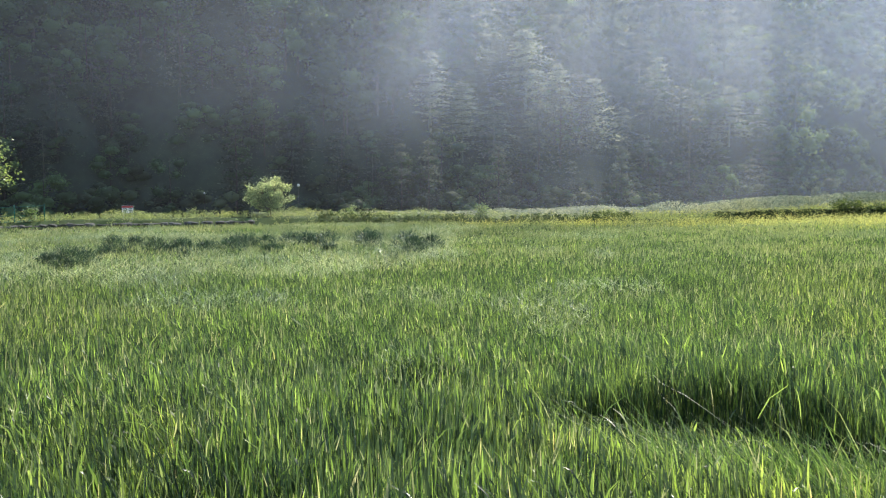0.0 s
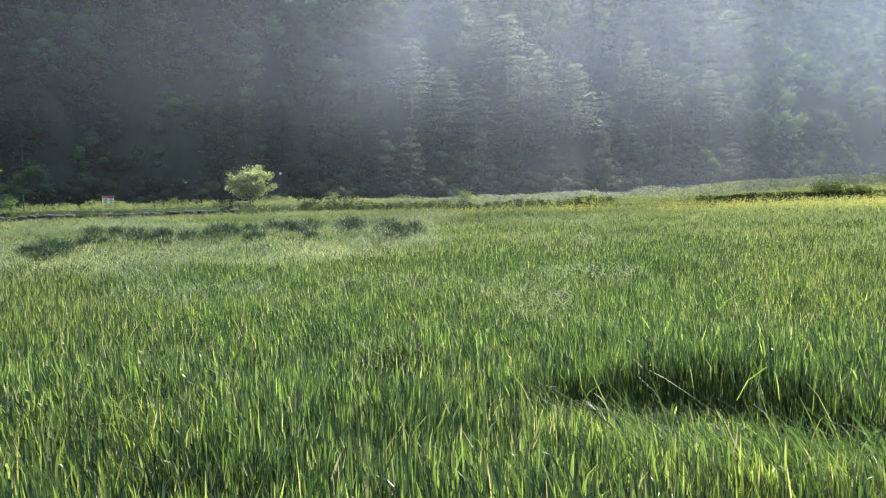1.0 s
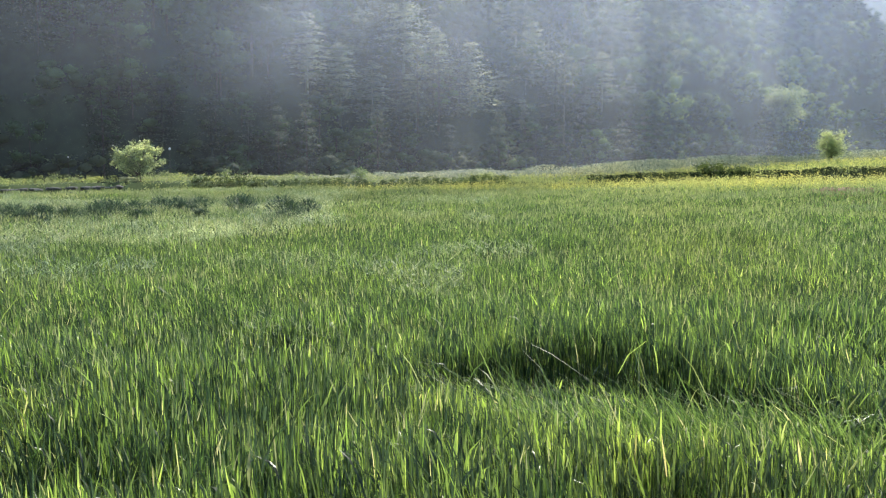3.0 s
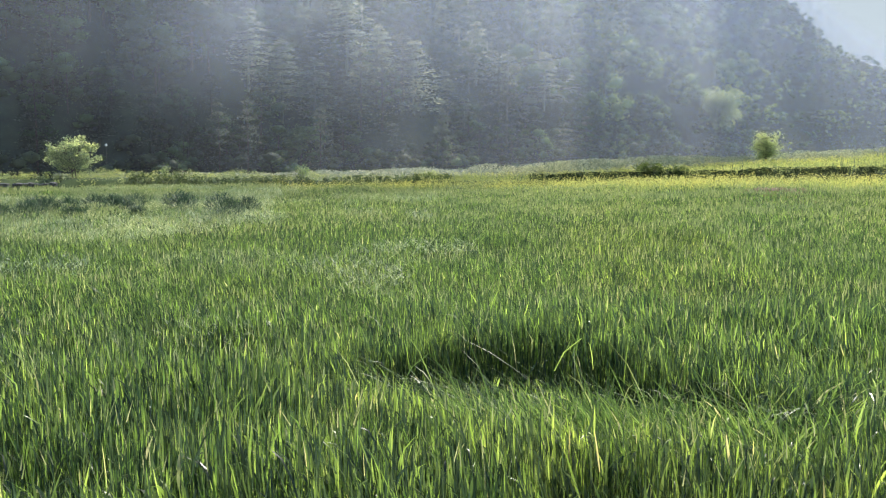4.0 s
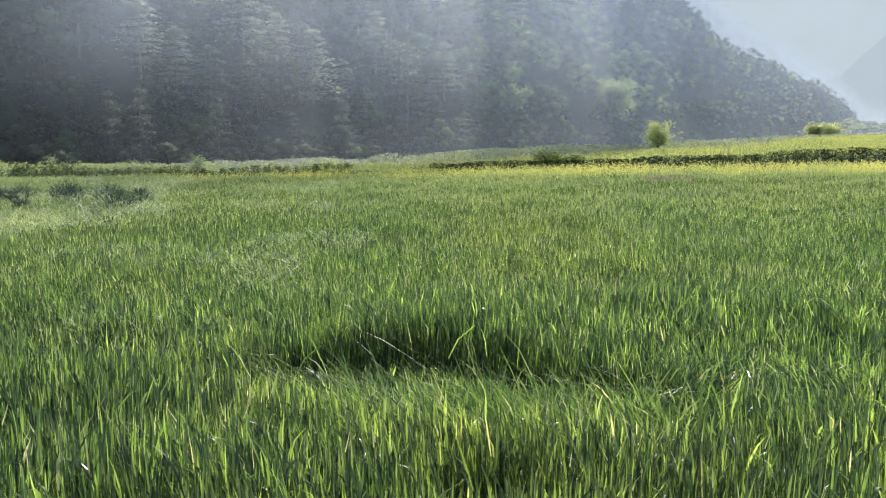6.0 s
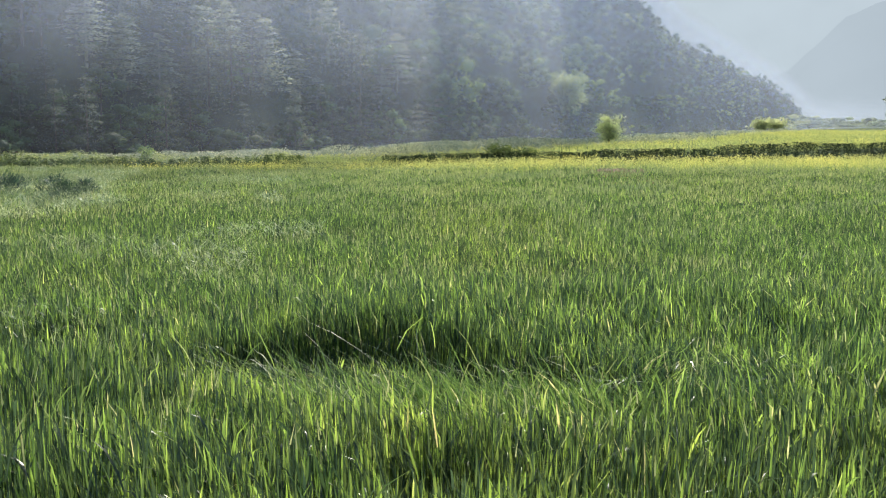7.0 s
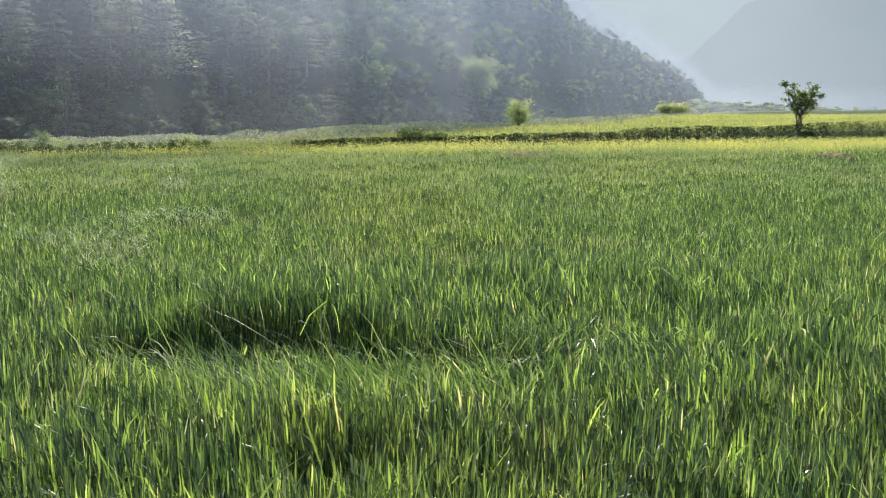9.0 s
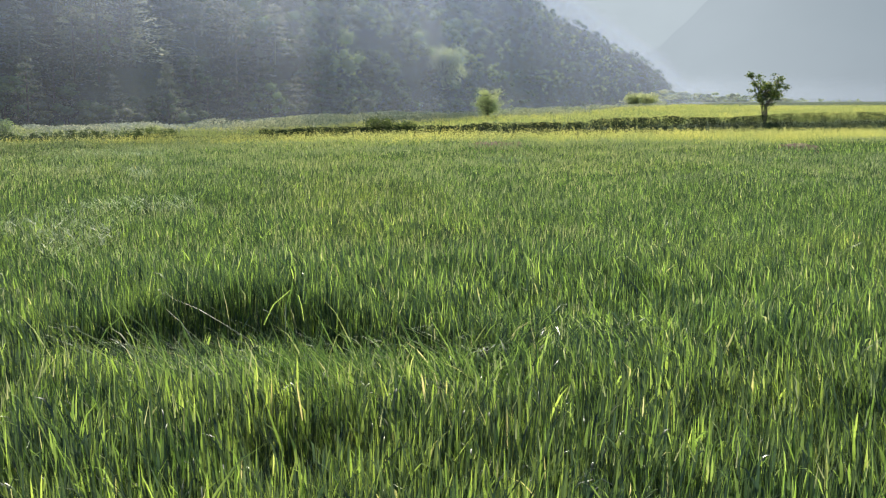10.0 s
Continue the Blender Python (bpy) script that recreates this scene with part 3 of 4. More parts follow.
def haze_sheet():
    """See-through sheets for sunlit morning haze before the wooded slope, thin below, thicker above, light shafts
    included, fading out at the crest.
    """
    az, steps = np.arange(-60, 70, 0.6), 44
    a, s = np.meshgrid(az, np.linspace(0, 1, steps), indexing="ij")
    foot = HILL_FOOT(a)
    crest = np.maximum(CREST(a), 0.2) + 1.6
    r = foot * 0.55 + 2
    el = -3.4 + s * (crest + 3.4)
    r = r + np.maximum(el, 0) * 0.02 * foot / 10
    z = EYE + r * np.tan(np.radians(el))
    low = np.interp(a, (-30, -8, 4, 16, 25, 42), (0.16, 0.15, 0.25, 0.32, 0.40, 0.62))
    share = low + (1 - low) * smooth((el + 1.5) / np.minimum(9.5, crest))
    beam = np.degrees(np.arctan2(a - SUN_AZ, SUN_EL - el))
    # light shafts fanning from the sun, put into the sheets' density
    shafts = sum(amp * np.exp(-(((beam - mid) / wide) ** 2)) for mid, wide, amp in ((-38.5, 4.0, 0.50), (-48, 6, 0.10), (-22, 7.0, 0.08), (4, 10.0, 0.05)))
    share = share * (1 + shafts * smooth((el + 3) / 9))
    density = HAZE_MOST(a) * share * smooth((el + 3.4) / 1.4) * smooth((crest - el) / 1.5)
    i = (np.arange(len(az) - 1)[:, None] * steps + np.arange(steps - 1)[None]).ravel()
    v = np.stack([r * np.sin(np.radians(a)), r * np.cos(np.radians(a)), z], -1).reshape(-1, 3)
    layers, quad = 4, np.stack([i, i + steps, i + steps + 1, i + 1], -1)
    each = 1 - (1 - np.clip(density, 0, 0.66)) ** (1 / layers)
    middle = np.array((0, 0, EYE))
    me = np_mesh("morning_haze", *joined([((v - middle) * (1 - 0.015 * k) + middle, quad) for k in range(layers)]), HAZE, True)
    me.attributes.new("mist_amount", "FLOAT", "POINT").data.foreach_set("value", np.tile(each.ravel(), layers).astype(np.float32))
    return tagged(new("morning_haze", me), "thin bluish sheets for morning haze, light shafts put into their density", "haze", kind="stuff")


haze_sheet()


# ---- far hills across the valley ----
def far_hill(name, az0, az1, r, crest, label, material=None):
    az = np.arange(az0, az1, 0.5)
    top = np.array([math.tan(radians(crest(a))) * r for a in az]) + (lattice(az * 3, az * 0, 2.0, 9) - 0.5) * r * 0.004
    a = np.radians(az)
    rows = []
    for s, h in ((0, -6), (0.25, 0.0), (0.5, 0.35), (0.8, 0.8), (1.0, 1.0), (1.3, 0.7)):
        rr = r * (0.8 + 0.2 * s)
        rows.append(np.stack([rr * np.sin(a), rr * np.cos(a), EYE + np.where(h < 0, h, top * h)], -1))
    v = np.stack(rows, 1).reshape(-1, 3)
    i = (np.arange(len(az) - 1)[:, None] * 6 + np.arange(5)[None]).ravel()
    return tagged(new(name, np_mesh(name, v, np.stack([i, i + 6, i + 7, i + 1], -1), material or FAR_HILL, True)), label, "backdrop", kind="structure")


# glowing sheet added in place of the hazy sky above the valley
far_hill("backdrop_haze", 14, 110, 2600, curve(((14, 9), (110, 12))), "glowing backdrop in hazy sky colours, added behind the hills", FAR_SKY)
far_hill("backdrop", 36, 110, 1500, curve(((36, 1.0), (41, 3.0), (43.7, 5.9), (48, 8), (60, 12), (110, 10))), "mountain far across the valley, haze put into its pale blue-grey glow")


# ---- the crop ----
POCKET_BACK = curve(((0.5, 6.9), (0.85, 6.95), (1.25, 6.95), (1.75, 7.15), (2.2, 7.0), (2.55, 6.65), (2.9, 6.1), (3.2, 5.7), (3.45, 5.2), (3.8, 4.9)))
POCKET_FRONT = curve(((0.5, 6.6), (0.75, 6.45), (1.1, 6.05), (1.5, 5.75), (1.9, 5.55), (2.4, 5.35), (2.7, 5.1), (3.0, 4.9), (3.8, 4.8)))
FALLEN = ((0.75, 6.1), (1.4, 5.5), (2.1, 5.15), (2.6, 4.8), (2.95, 4.5))
TANGLE = ((3.35, 5.1), (3.95, 4.75))
CLEFT = (1.72, 3.85)
# patches where wind has laid the tops over: east, north, half width, half depth
LODGED = ((2.7, 13.9, 1.7, 1.0), (-0.3, 7.5, 0.9, 0.6), (-3.1, 12.3, 1.6, 1.2))
# hollows added to the crop's shape to make darker, shaded spots
DIPS = ((-1.1, 4.4, 0.8, 0.35), (-0.3, 4.9, 0.6, 0.3), (5.2, 8.7, 0.9, 0.3), (4.3, 11.6, 1.2, 0.3), (-0.6, 17.0, 1.6, 0.4), (6.9, 12.4, 1.3, 0.35))


def pocket(x, y):
    """1 inside the trampled pocket, 0 outside."""
    return smooth((POCKET_BACK(x) - y) / 0.10) * smooth((y - POCKET_FRONT(x)) / 0.16) * smooth((x - 0.7) / 0.35) * smooth((3.6 - x) / 0.2)


def lodged(x, y):
    """How far the tops are laid over by wind, 0 to 1."""
    rough = 0.5 * (lattice(x, y, 0.7, 18) - 0.5)
    return np.max([smooth((1 + rough - np.hypot((x - cx) / w, (y - cy) / d)) / 0.35) for cx, cy, w, d in LODGED], 0)


def crop_state(x, y):
    """Height, lean, lean direction and thinning of the crop over the plan."""
    az, r = polar(x, y)
    n1, n2 = lattice(x, y, 1.7, 11), lattice(x, y, 0.4, 12)
    tall = CROP_TALL * (0.70 + 0.20 * n1 + 0.26 * n2 + 0.14 * (lattice(x, y, 0.85, 19) - 0.3))
    lean = 0.03 + 0.10 * lattice(x, y, 0.9, 13)
    lean_to = 2.6 + 5.0 * (lattice(x, y, 2.6, 14) - 0.5)
    hole = pocket(x, y)
    tall = tall * (1 - 0.45 * hole)
    keep = 1 - 0.15 * hole - 0.5 * (1 - hole) * smooth((0.65 - np.abs(y - POCKET_BACK(x))) / 0.3) * (y > POCKET_FRONT(x)) * smooth((x - 0.5) / 0.3) * smooth((3.8 - x) / 0.3)
    cleft = smooth((1 - np.hypot((x - CLEFT[0]) / 0.42, (y - CLEFT[1]) / 0.50)) / 0.4)
    tall = tall * (1 - 0.42 * cleft)
    for cx, cy, w, d in DIPS:
        tall = tall * (1 - 0.32 * smooth((1 + 0.8 * (n2 - 0.5) - np.hypot((x - cx) / w, (y - cy) / d)) / 0.4))
    brink = smooth((0.6 - (POCKET_FRONT(x) - y)) / 0.4) * (y < POCKET_FRONT(x)) * smooth((x - 2.1) / 0.4) * smooth((3.8 - x) / 0.3)
    tall = tall * (1 - 0.28 * brink)
    d, s = near_line(x, y, FALLEN)
    fall = smooth((0.55 - d) / 0.3) * (1 - hole)
    lean = lean + fall * (0.15 + 0.5 * n2)
    lean_to = lean_to * (1 - fall) + fall * (2.75 + 3.0 * (n2 - 0.5))
    tall = tall * (1 - 0.30 * fall)
    d, s = near_line(x, y, TANGLE)
    fall2 = smooth((0.45 - d) / 0.25)
    lean = lean + fall2 * (0.5 + 0.6 * (n2 - 0.5))
    down = lodged(x, y)
    # the flattened, tufted stretch before the stone wall
    zone = smooth((az + 27) / 3) * smooth((3 - az) / 4) * smooth((r - 16.5 - 4 * (lattice(x, y, 3, 15) - 0.5)) / 2) * smooth((31 - r) / 3)
    tuft = smooth((lattice(x, y, 1.5, 16) - 0.52) / 0.12)
    flat = zone * (1 - tuft)
    lean_to = lean_to + flat * (lattice(x, y, 1.1, 17) - 0.5) * 4
    tall = tall * (1 + 0.06 * flat - 0.28 * down)
    bent = flat * 0.7 + 0.25 * fall + 0.5 * fall2 + 1.1 * down
    return tall, lean, lean_to, keep, bent


def crop_side(side, per_m2):
    """The crop beside the standpoint, to the field's near edge."""
    x, y = rng.uniform(0.2, 9, int(9 * 8 * per_m2)) * side, rng.uniform(1.3, 9, int(9 * 8 * per_m2))
    az, r = polar(x, y)
    ok = ((az < -30) | (az > 58) | (r < 1.6)) & (r < 10)
    x, y = x[ok], y[ok]
    n = len(x)
    z = ground_z(x, y) + rng.uniform(0.2, 0.6, n)
    return blades(np.column_stack([x, y, z]), rng.uniform(0.18, 0.34, n), rng.uniform(0.008, 0.016, n), rng.uniform(0, 6.283, n), rng.uniform(0, 6.283, n), np.abs(rng.normal(0, 0.2, n)), rng.uniform(0, 0.5, n), 1)


def crop_band(r0, r1, per_m2, width, segs, short=1.0):
    area = 0.5 * radians(88) * (r1 * r1 - r0 * r0)
    x, y = sector(int(area * per_m2), -30, 58, r0, r1)
    az, r = polar(x, y)
    tall, lean, lean_to, keep, bent = crop_state(x, y)
    ok = (rng.uniform(size=len(x)) < keep) & (r < FIELD_END(az) - 0.2)
    x, y, tall, lean, lean_to, r, bent = x[ok], y[ok], tall[ok], lean[ok], lean_to[ok], r[ok], bent[ok]
    n = len(x)
    length = short * rng.uniform(0.11, 0.31, n) * np.minimum(tall / CROP_TALL + 0.15, 1.1)
    low = np.maximum(tall * rng.uniform(np.interp(r, (3, 7), (0.70, 0.86)), 1.08) - length / short * rng.choice([1.0, 1.3, 1.7, 2.2], n) * (0.5 + 0.5 * short), 0.02)
    z = ground_z(x, y) + low
    droop = rng.uniform(size=n) < np.where(r > 9, 0.3, 0.28)
    bend = np.where(droop, rng.uniform(0.9, 2.0, n), np.abs(rng.normal(0, 0.22, n))) + bent * rng.uniform(0.6, 1.3, n)
    length = np.where(droop, length * 1.12, length)
    lean = lean + rng.normal(0, 0.19, n)
    lean_to = np.where(rng.uniform(size=n) < 0.6, lean_to + rng.normal(0, 0.5, n), rng.uniform(0, 6.283, n))
    base = np.stack([x - np.sin(lean) * np.cos(lean_to) * low, y - np.sin(lean) * np.sin(lean_to) * low, z], -1)
    return blades(base, length, width * rng.choice([0.55, 0.8, 1.0, 1.3, 1.75], n, p=[0.2, 0.3, 0.25, 0.17, 0.08]), rng.uniform(0, 6.283, n), lean_to, lean, bend, segs)


crop = joined([crop_band(1.6, 5.0, 3400, 0.0092, 3), crop_band(5.0, 9.0, 2600, 0.0098, 2, 0.85), crop_band(9, 18, 1250, 0.0105, 1, 0.58),
               crop_band(18, 32, 450, 0.0175, 1, 0.5), crop_band(32, 62, 190, 0.029, 1, 0.5),
               crop_side(-1, 900), crop_side(1, 900)])


def pocket_stalks():
    """Full-length stalks that stand round the trampled pocket and show from top to foot."""
    n = 2600
    x = rng.uniform(0.6, 3.9, n)
    side = rng.uniform(size=n)
    y = np.where(side < 0.75, POCKET_BACK(x) + rng.uniform(-0.08, 0.4, n), POCKET_FRONT(x) - rng.uniform(0.05, 0.5, n))
    ok = pocket(x, y) < 0.8
    x, y = x[ok], y[ok]
    n = len(x)
    tall = crop_state(x, y)[0]
    low = rng.uniform(0, 0.5, n) * tall
    return blades(np.column_stack([x, y, ground_z(x, y) + low]), (tall - low) * rng.uniform(0.75, 1.08, n), rng.uniform(0.006, 0.013, n), rng.uniform(0, 6.3, n),
                  rng.uniform(0, 6.3, n), np.abs(rng.normal(0, 0.09, n)), np.abs(rng.normal(0, 0.25, n)), 3)


def fallen_stems():
    """Long stems laid over towards the trampled pocket, with nodding heads."""
    n = 620
    t = rng.uniform(0, len(FALLEN) - 1.001, n)
    k = t.astype(int)
    line = np.array(FALLEN)
    p = line[k] + (line[k + 1] - line[k]) * (t - k)[:, None] + rng.normal(0, 0.22, (n, 2)) + (0.25, 0.0)
    z = ground_z(p[:, 0], p[:, 1]) + rng.uniform(0.10, 0.40, n)
    stem = blades(np.column_stack([p, z]), rng.uniform(0.35, 0.75, n), rng.uniform(0.005, 0.010, n), rng.uniform(0, 6.3, n),
                  2.72 + rng.normal(0, 0.75, n), rng.normal(0.8, 0.3, n), rng.uniform(0.1, 0.9, n), 3)
    m = 260
    x, y = sector(m, -30, 60, 3, 12)
    d, _ = near_line(x, y, FALLEN)
    top = ground_z(x, y) + CROP_TALL * rng.uniform(0.7, 0.9, m)
    loose = blades(np.column_stack([x, y, top]), rng.uniform(0.3, 0.5, m), rng.uniform(0.006, 0.011, m), rng.uniform(0, 6.3, m),
                   rng.uniform(0, 6.3, m), rng.normal(0.5, 0.2, m), rng.uniform(0.8, 1.7, m), 3)
    m = 1300
    t = rng.uniform(0.5, len(FALLEN) - 1.001, m)
    k = t.astype(int)
    p = line[k] + (line[k + 1] - line[k]) * (t - k)[:, None] + rng.normal(0, 0.17, (m, 2))
    z = ground_z(p[:, 0], p[:, 1]) + rng.uniform(0.22, 0.46, m)
    fresh = blades(np.column_stack([p, z]), rng.uniform(0.18, 0.34, m), rng.uniform(0.009, 0.014, m), rng.uniform(0, 6.3, m),
                   2.7 + rng.normal(0, 0.8, m), rng.uniform(0.2, 0.9, m), rng.uniform(0, 0.6, m), 3)
    m = 320
    x = rng.uniform(0.7, 3.4, m)
    p = np.column_stack([x, POCKET_FRONT(x) + (POCKET_BACK(x) - POCKET_FRONT(x)) * rng.uniform(-0.2, 0.75, m)])
    z = ground_z(p[:, 0], p[:, 1]) + rng.uniform(0.12, 0.42, m)
    laid = blades(np.column_stack([p, z]), rng.uniform(0.35, 0.8, m), rng.uniform(0.005, 0.009, m), rng.uniform(0, 6.3, m),
                  2.75 + rng.normal(0, 0.45, m), rng.normal(1.15, 0.2, m), rng.uniform(0.1, 0.7, m), 3)
    m = 150
    p = np.array((3.6, 5.05)) + rng.normal(0, 1.0, (m, 2)) * (0.35, 0.3)
    z = ground_z(p[:, 0], p[:, 1]) + rng.uniform(0.25, 0.5, m)
    curl = blades(np.column_stack([p, z]), rng.uniform(0.3, 0.6, m), rng.uniform(0.007, 0.012, m), rng.uniform(0, 6.3, m),
                  rng.uniform(0, 6.3, m), rng.uniform(0.2, 0.8, m), rng.uniform(0.9, 2.2, m), 3)
    m = 520
    x = rng.uniform(2.0, 3.7, m)
    p = np.column_stack([x, POCKET_FRONT(x) - np.abs(rng.normal(0.05, 0.25, m))])
    z = ground_z(p[:, 0], p[:, 1]) + rng.uniform(0.22, 0.48, m)
    arched = blades(np.column_stack([p, z]), rng.uniform(0.22, 0.42, m), rng.uniform(0.008, 0.014, m), rng.uniform(0, 6.3, m),
                    rng.choice([2.6, 0.6], m) + rng.normal(0, 0.7, m), rng.uniform(0.1, 0.6, m), rng.uniform(0.4, 1.5, m), 3)
    return joined([stem, loose, fresh, laid, curl, arched])


crop = joined([crop, pocket_stalks()])
standing = len(crop[1])
crop = joined([crop, fallen_stems()])
tagged(new("barley_crop", np_mesh("barley_crop", *crop, CROP, other=FALLEN_LEAF, other_from=standing)), "knee-high green barley crop with a trampled, fallen patch, backlit by the sun", "crop", kind="stuff")


def crop_ears():
    """The first pale ears over the standing crop."""
    x, y = sector(170000, -34, 64, 4, 50)
    az, r = polar(x, y)
    tall, lean, lean_to, keep, bent = crop_state(x, y)
    # ears thicken to the left, their pale colour brightening the field there
    ok = (r < FIELD_END(az) - 0.3) & (rng.uniform(size=len(x)) < keep) & (lattice(x, y, 5, 71) + rng.uniform(-0.3, 0.3, len(x)) > 0.36 - 0.26 * smooth((6 - az) / 12)) & (tall > 0.7 * CROP_TALL)
    x, y, tall, r = x[ok], y[ok], tall[ok], r[ok]
    n = len(x)
    z = ground_z(x, y) + tall * rng.uniform(0.88, 1.0, n)
    v = blades(np.column_stack([x, y, z]), rng.uniform(0.07, 0.14, n), np.interp(r, (4, 12, 30, 50), (0.007, 0.010, 0.018, 0.028)), rng.uniform(0, 6.3, n), rng.uniform(0, 6.3, n), np.abs(rng.normal(0.15, 0.2, n)), rng.uniform(0, 0.5, n), 1)
    tagged(new("barley_ears", np_mesh("barley_ears", *v, EAR)), "pale young barley ears over the green crop", "crop", kind="stuff")


crop_ears()


def tufted_stretch():
    """Upstanding tufts, darkened for shade, among flattened leaves, paled for glints, before the stone wall."""
    marks = ((-22.9, 19.6, 1.3), (-22.0, 20.4, 1.0), (-20.3, 25.4, 1.1), (-19.0, 26.6, 0.9), (-17.9, 23.0, 1.2), (-16.4, 23.5, 1.0), (-14.9, 23.2, 0.9), (-13.5, 22.2, 1.2), (-12.9, 23.8, 1.2),
             (-12.3, 24.4, 1.1), (-11.2, 25.0, 1.0), (-11.0, 22.6, 0.8), (-9.7, 25.3, 1.2), (-8.7, 26.4, 1.1), (-7.4, 25.2, 1.3), (-5.0, 23.6, 1.5), (-4.6, 24.0, 1.3), (-2.4, 21.2, 1.6), (-1.9, 21.4, 1.2), (-0.7, 23.4, 1.0))
    az, r, size = np.array(marks).T
    az = np.concatenate([az, rng.uniform(-24, -6, 14)])
    size = np.concatenate([size, rng.uniform(0.4, 0.75, 14)])
    r = np.concatenate([r, np.interp(az[len(marks):], (-24, -20, -6), (20.5, 24, 25)) + rng.uniform(-2, 2, 14)])
    spots, n = len(az), 520
    cx, cy = np.repeat(r * np.sin(np.radians(az)), n), np.repeat(r * np.cos(np.radians(az)), n)
    k, big = spots * n, np.repeat(size, n)
    fan, out = rng.uniform(0, 6.283, k), np.sqrt(rng.uniform(0, 1, k))
    bx = cx + np.cos(fan) * out * 0.2 * big + rng.choice([-0.07, 0.0, 0.09], k)
    by = cy + np.sin(fan) * out * 0.2 * big + rng.normal(0, 0.06, k)
    z = ground_z(bx, by) + 0.68 + (0.38 * big) * np.sqrt(1.02 - out ** 2) * rng.uniform(0.75, 1.05, k)
    v = blades(np.column_stack([bx, by, z]), rng.uniform(0.12, 0.26, k), rng.uniform(0.008, 0.014, k), rng.uniform(0, 6.3, k), fan + rng.normal(0, 0.5, k), rng.uniform(0.1, 0.9, k) + 0.4 * out, rng.uniform(0.3, 2.0, k), 2)
    tagged(new("grass_tufts", np_mesh("grass_tufts", *v, TUFT)), "tufts standing up from the flattened crop, shade put into their dark blue-green", "grass", kind="stuff")
    x, y = sector(230000, -31, 20, 6, 46)
    az, r = polar(x, y)
    main = smooth((az + 30) / 4) * smooth((3 - az) / 4) * smooth((r - 15) / 3) * smooth((46 - r) / 14)
    keep = lattice(x, y, 1.3, 61) * 0.6 + lattice(x, y, 4.0, 62) * 0.6 + 0.46 * main + 0.52 * lodged(x, y) - 0.3 * (np.hypot(x, y) < 9) - 0.3 * (az > 14) > 0.81
    keep &= np.hypot(x, y) < FIELD_END(az) - 0.4
    x, y = x[keep], y[keep]
    n = len(x)
    z = ground_z(x, y) + CROP_TALL * rng.uniform(0.74, 0.98, n)
    v = blades(np.column_stack([x, y, z]), rng.uniform(0.12, 0.26, n) * np.interp(np.hypot(x, y), (6, 17), (0.4, 1)), rng.uniform(0.007, 0.013, n) * np.interp(np.hypot(x, y), (6, 17), (0.5, 1)), rng.uniform(0, 6.3, n),
               lattice(x, y, 1.2, 63) * 9 + rng.normal(0, 0.9, n), rng.uniform(0.7, 1.4, n), rng.uniform(0, 0.9, n), 1)
    tagged(new("flattened_grass", np_mesh("flattened_grass", *v, FLAT_LEAF)), "flattened crop leaves, their sun glints put into a pale colour", "grass", kind="stuff")


tufted_stretch()


# ---- the rapeseed strips ----
def rapeseed(name, az0, az1, inner, outer, per_m2, tall, size, flowers, label, bloom=1.0):
    """Stalks with leaves and loose heads of yellow flowers between two lines of the plan."""
    r1 = float(max(outer(a) for a in np.linspace(az0, az1, 40)))
    r0 = float(min(inner(a) for a in np.linspace(az0, az1, 40)))
    x, y = sector(int(0.5 * radians(az1 - az0) * (r1 * r1 - r0 * r0) * per_m2), az0, az1, r0, r1)
    az, r = polar(x, y)
    ok = (r > inner(az)) & (r < outer(az))
    x, y = x[ok], y[ok]
    n = len(x)
    z = ground_z(x, y)
    h = tall * rng.uniform(0.75, 1.1, n) * np.interp((outer(az) - r)[ok], (0, 2.5), (0.55, 1.0))
    stalk = blades(np.stack([x, y, z], -1), h, np.full(n, size * 0.6), rng.uniform(0, 6.3, n), rng.uniform(0, 6.3, n), np.abs(rng.normal(0, 0.12, n)), np.zeros(n), 2)
    leaf_at = np.stack([x, y, z + h * rng.uniform(0.2, 0.75, n)], -1)
    green = joined([stalk, leaves(leaf_at, np.full(n, size * 2.2), 0.5, 0.3)])
    heads = []
    rich = (lattice(x, y, 6, 31) * 0.6 + 0.5) * bloom * np.interp(polar(x, y)[0], (-6, 3, 13), (0.15, 0.45, 1.0))
    for _ in range(flowers):
        m = rng.uniform(size=n) < rich
        p = np.stack([x, y, z + h * rng.uniform(0.82, 1.04, n)], -1) + rng.normal(0, size * 0.9, (n, 3))
        heads.append(leaves(p[m], size * rng.uniform(0.7, 1.3, m.sum()), 0.9, 0.2))
    field = tagged(new(name, np_mesh(name, *green, RAPE_LEAF)), label, "rapeseed", kind="stuff")
    part("flowers", joined(heads), RAPE_FLOWER, field, "small bright yellow flowers")
    tagged(field.children[0], kind="stuff")
    return field


rapeseed("rapeseed_strip", -6, 64, lambda a: FIELD_END(a) - 0.6 + 3 * np.clip(-a, 0, 6) / 6, lambda a: BANK_FOOT(a) - 0.2, 36, 0.95, 0.040, 5, "strip of flowering yellow rapeseed along the crop's far edge", 1.0)
rapeseed("rapeseed_terrace", 9, 66, lambda a: BANK_FOOT(a) + 2.2, lambda a: np.minimum(VERGE(a), 130), 8, 0.42, 0.052, 3, "upper terrace of pale yellow-green rapeseed", 1.0)


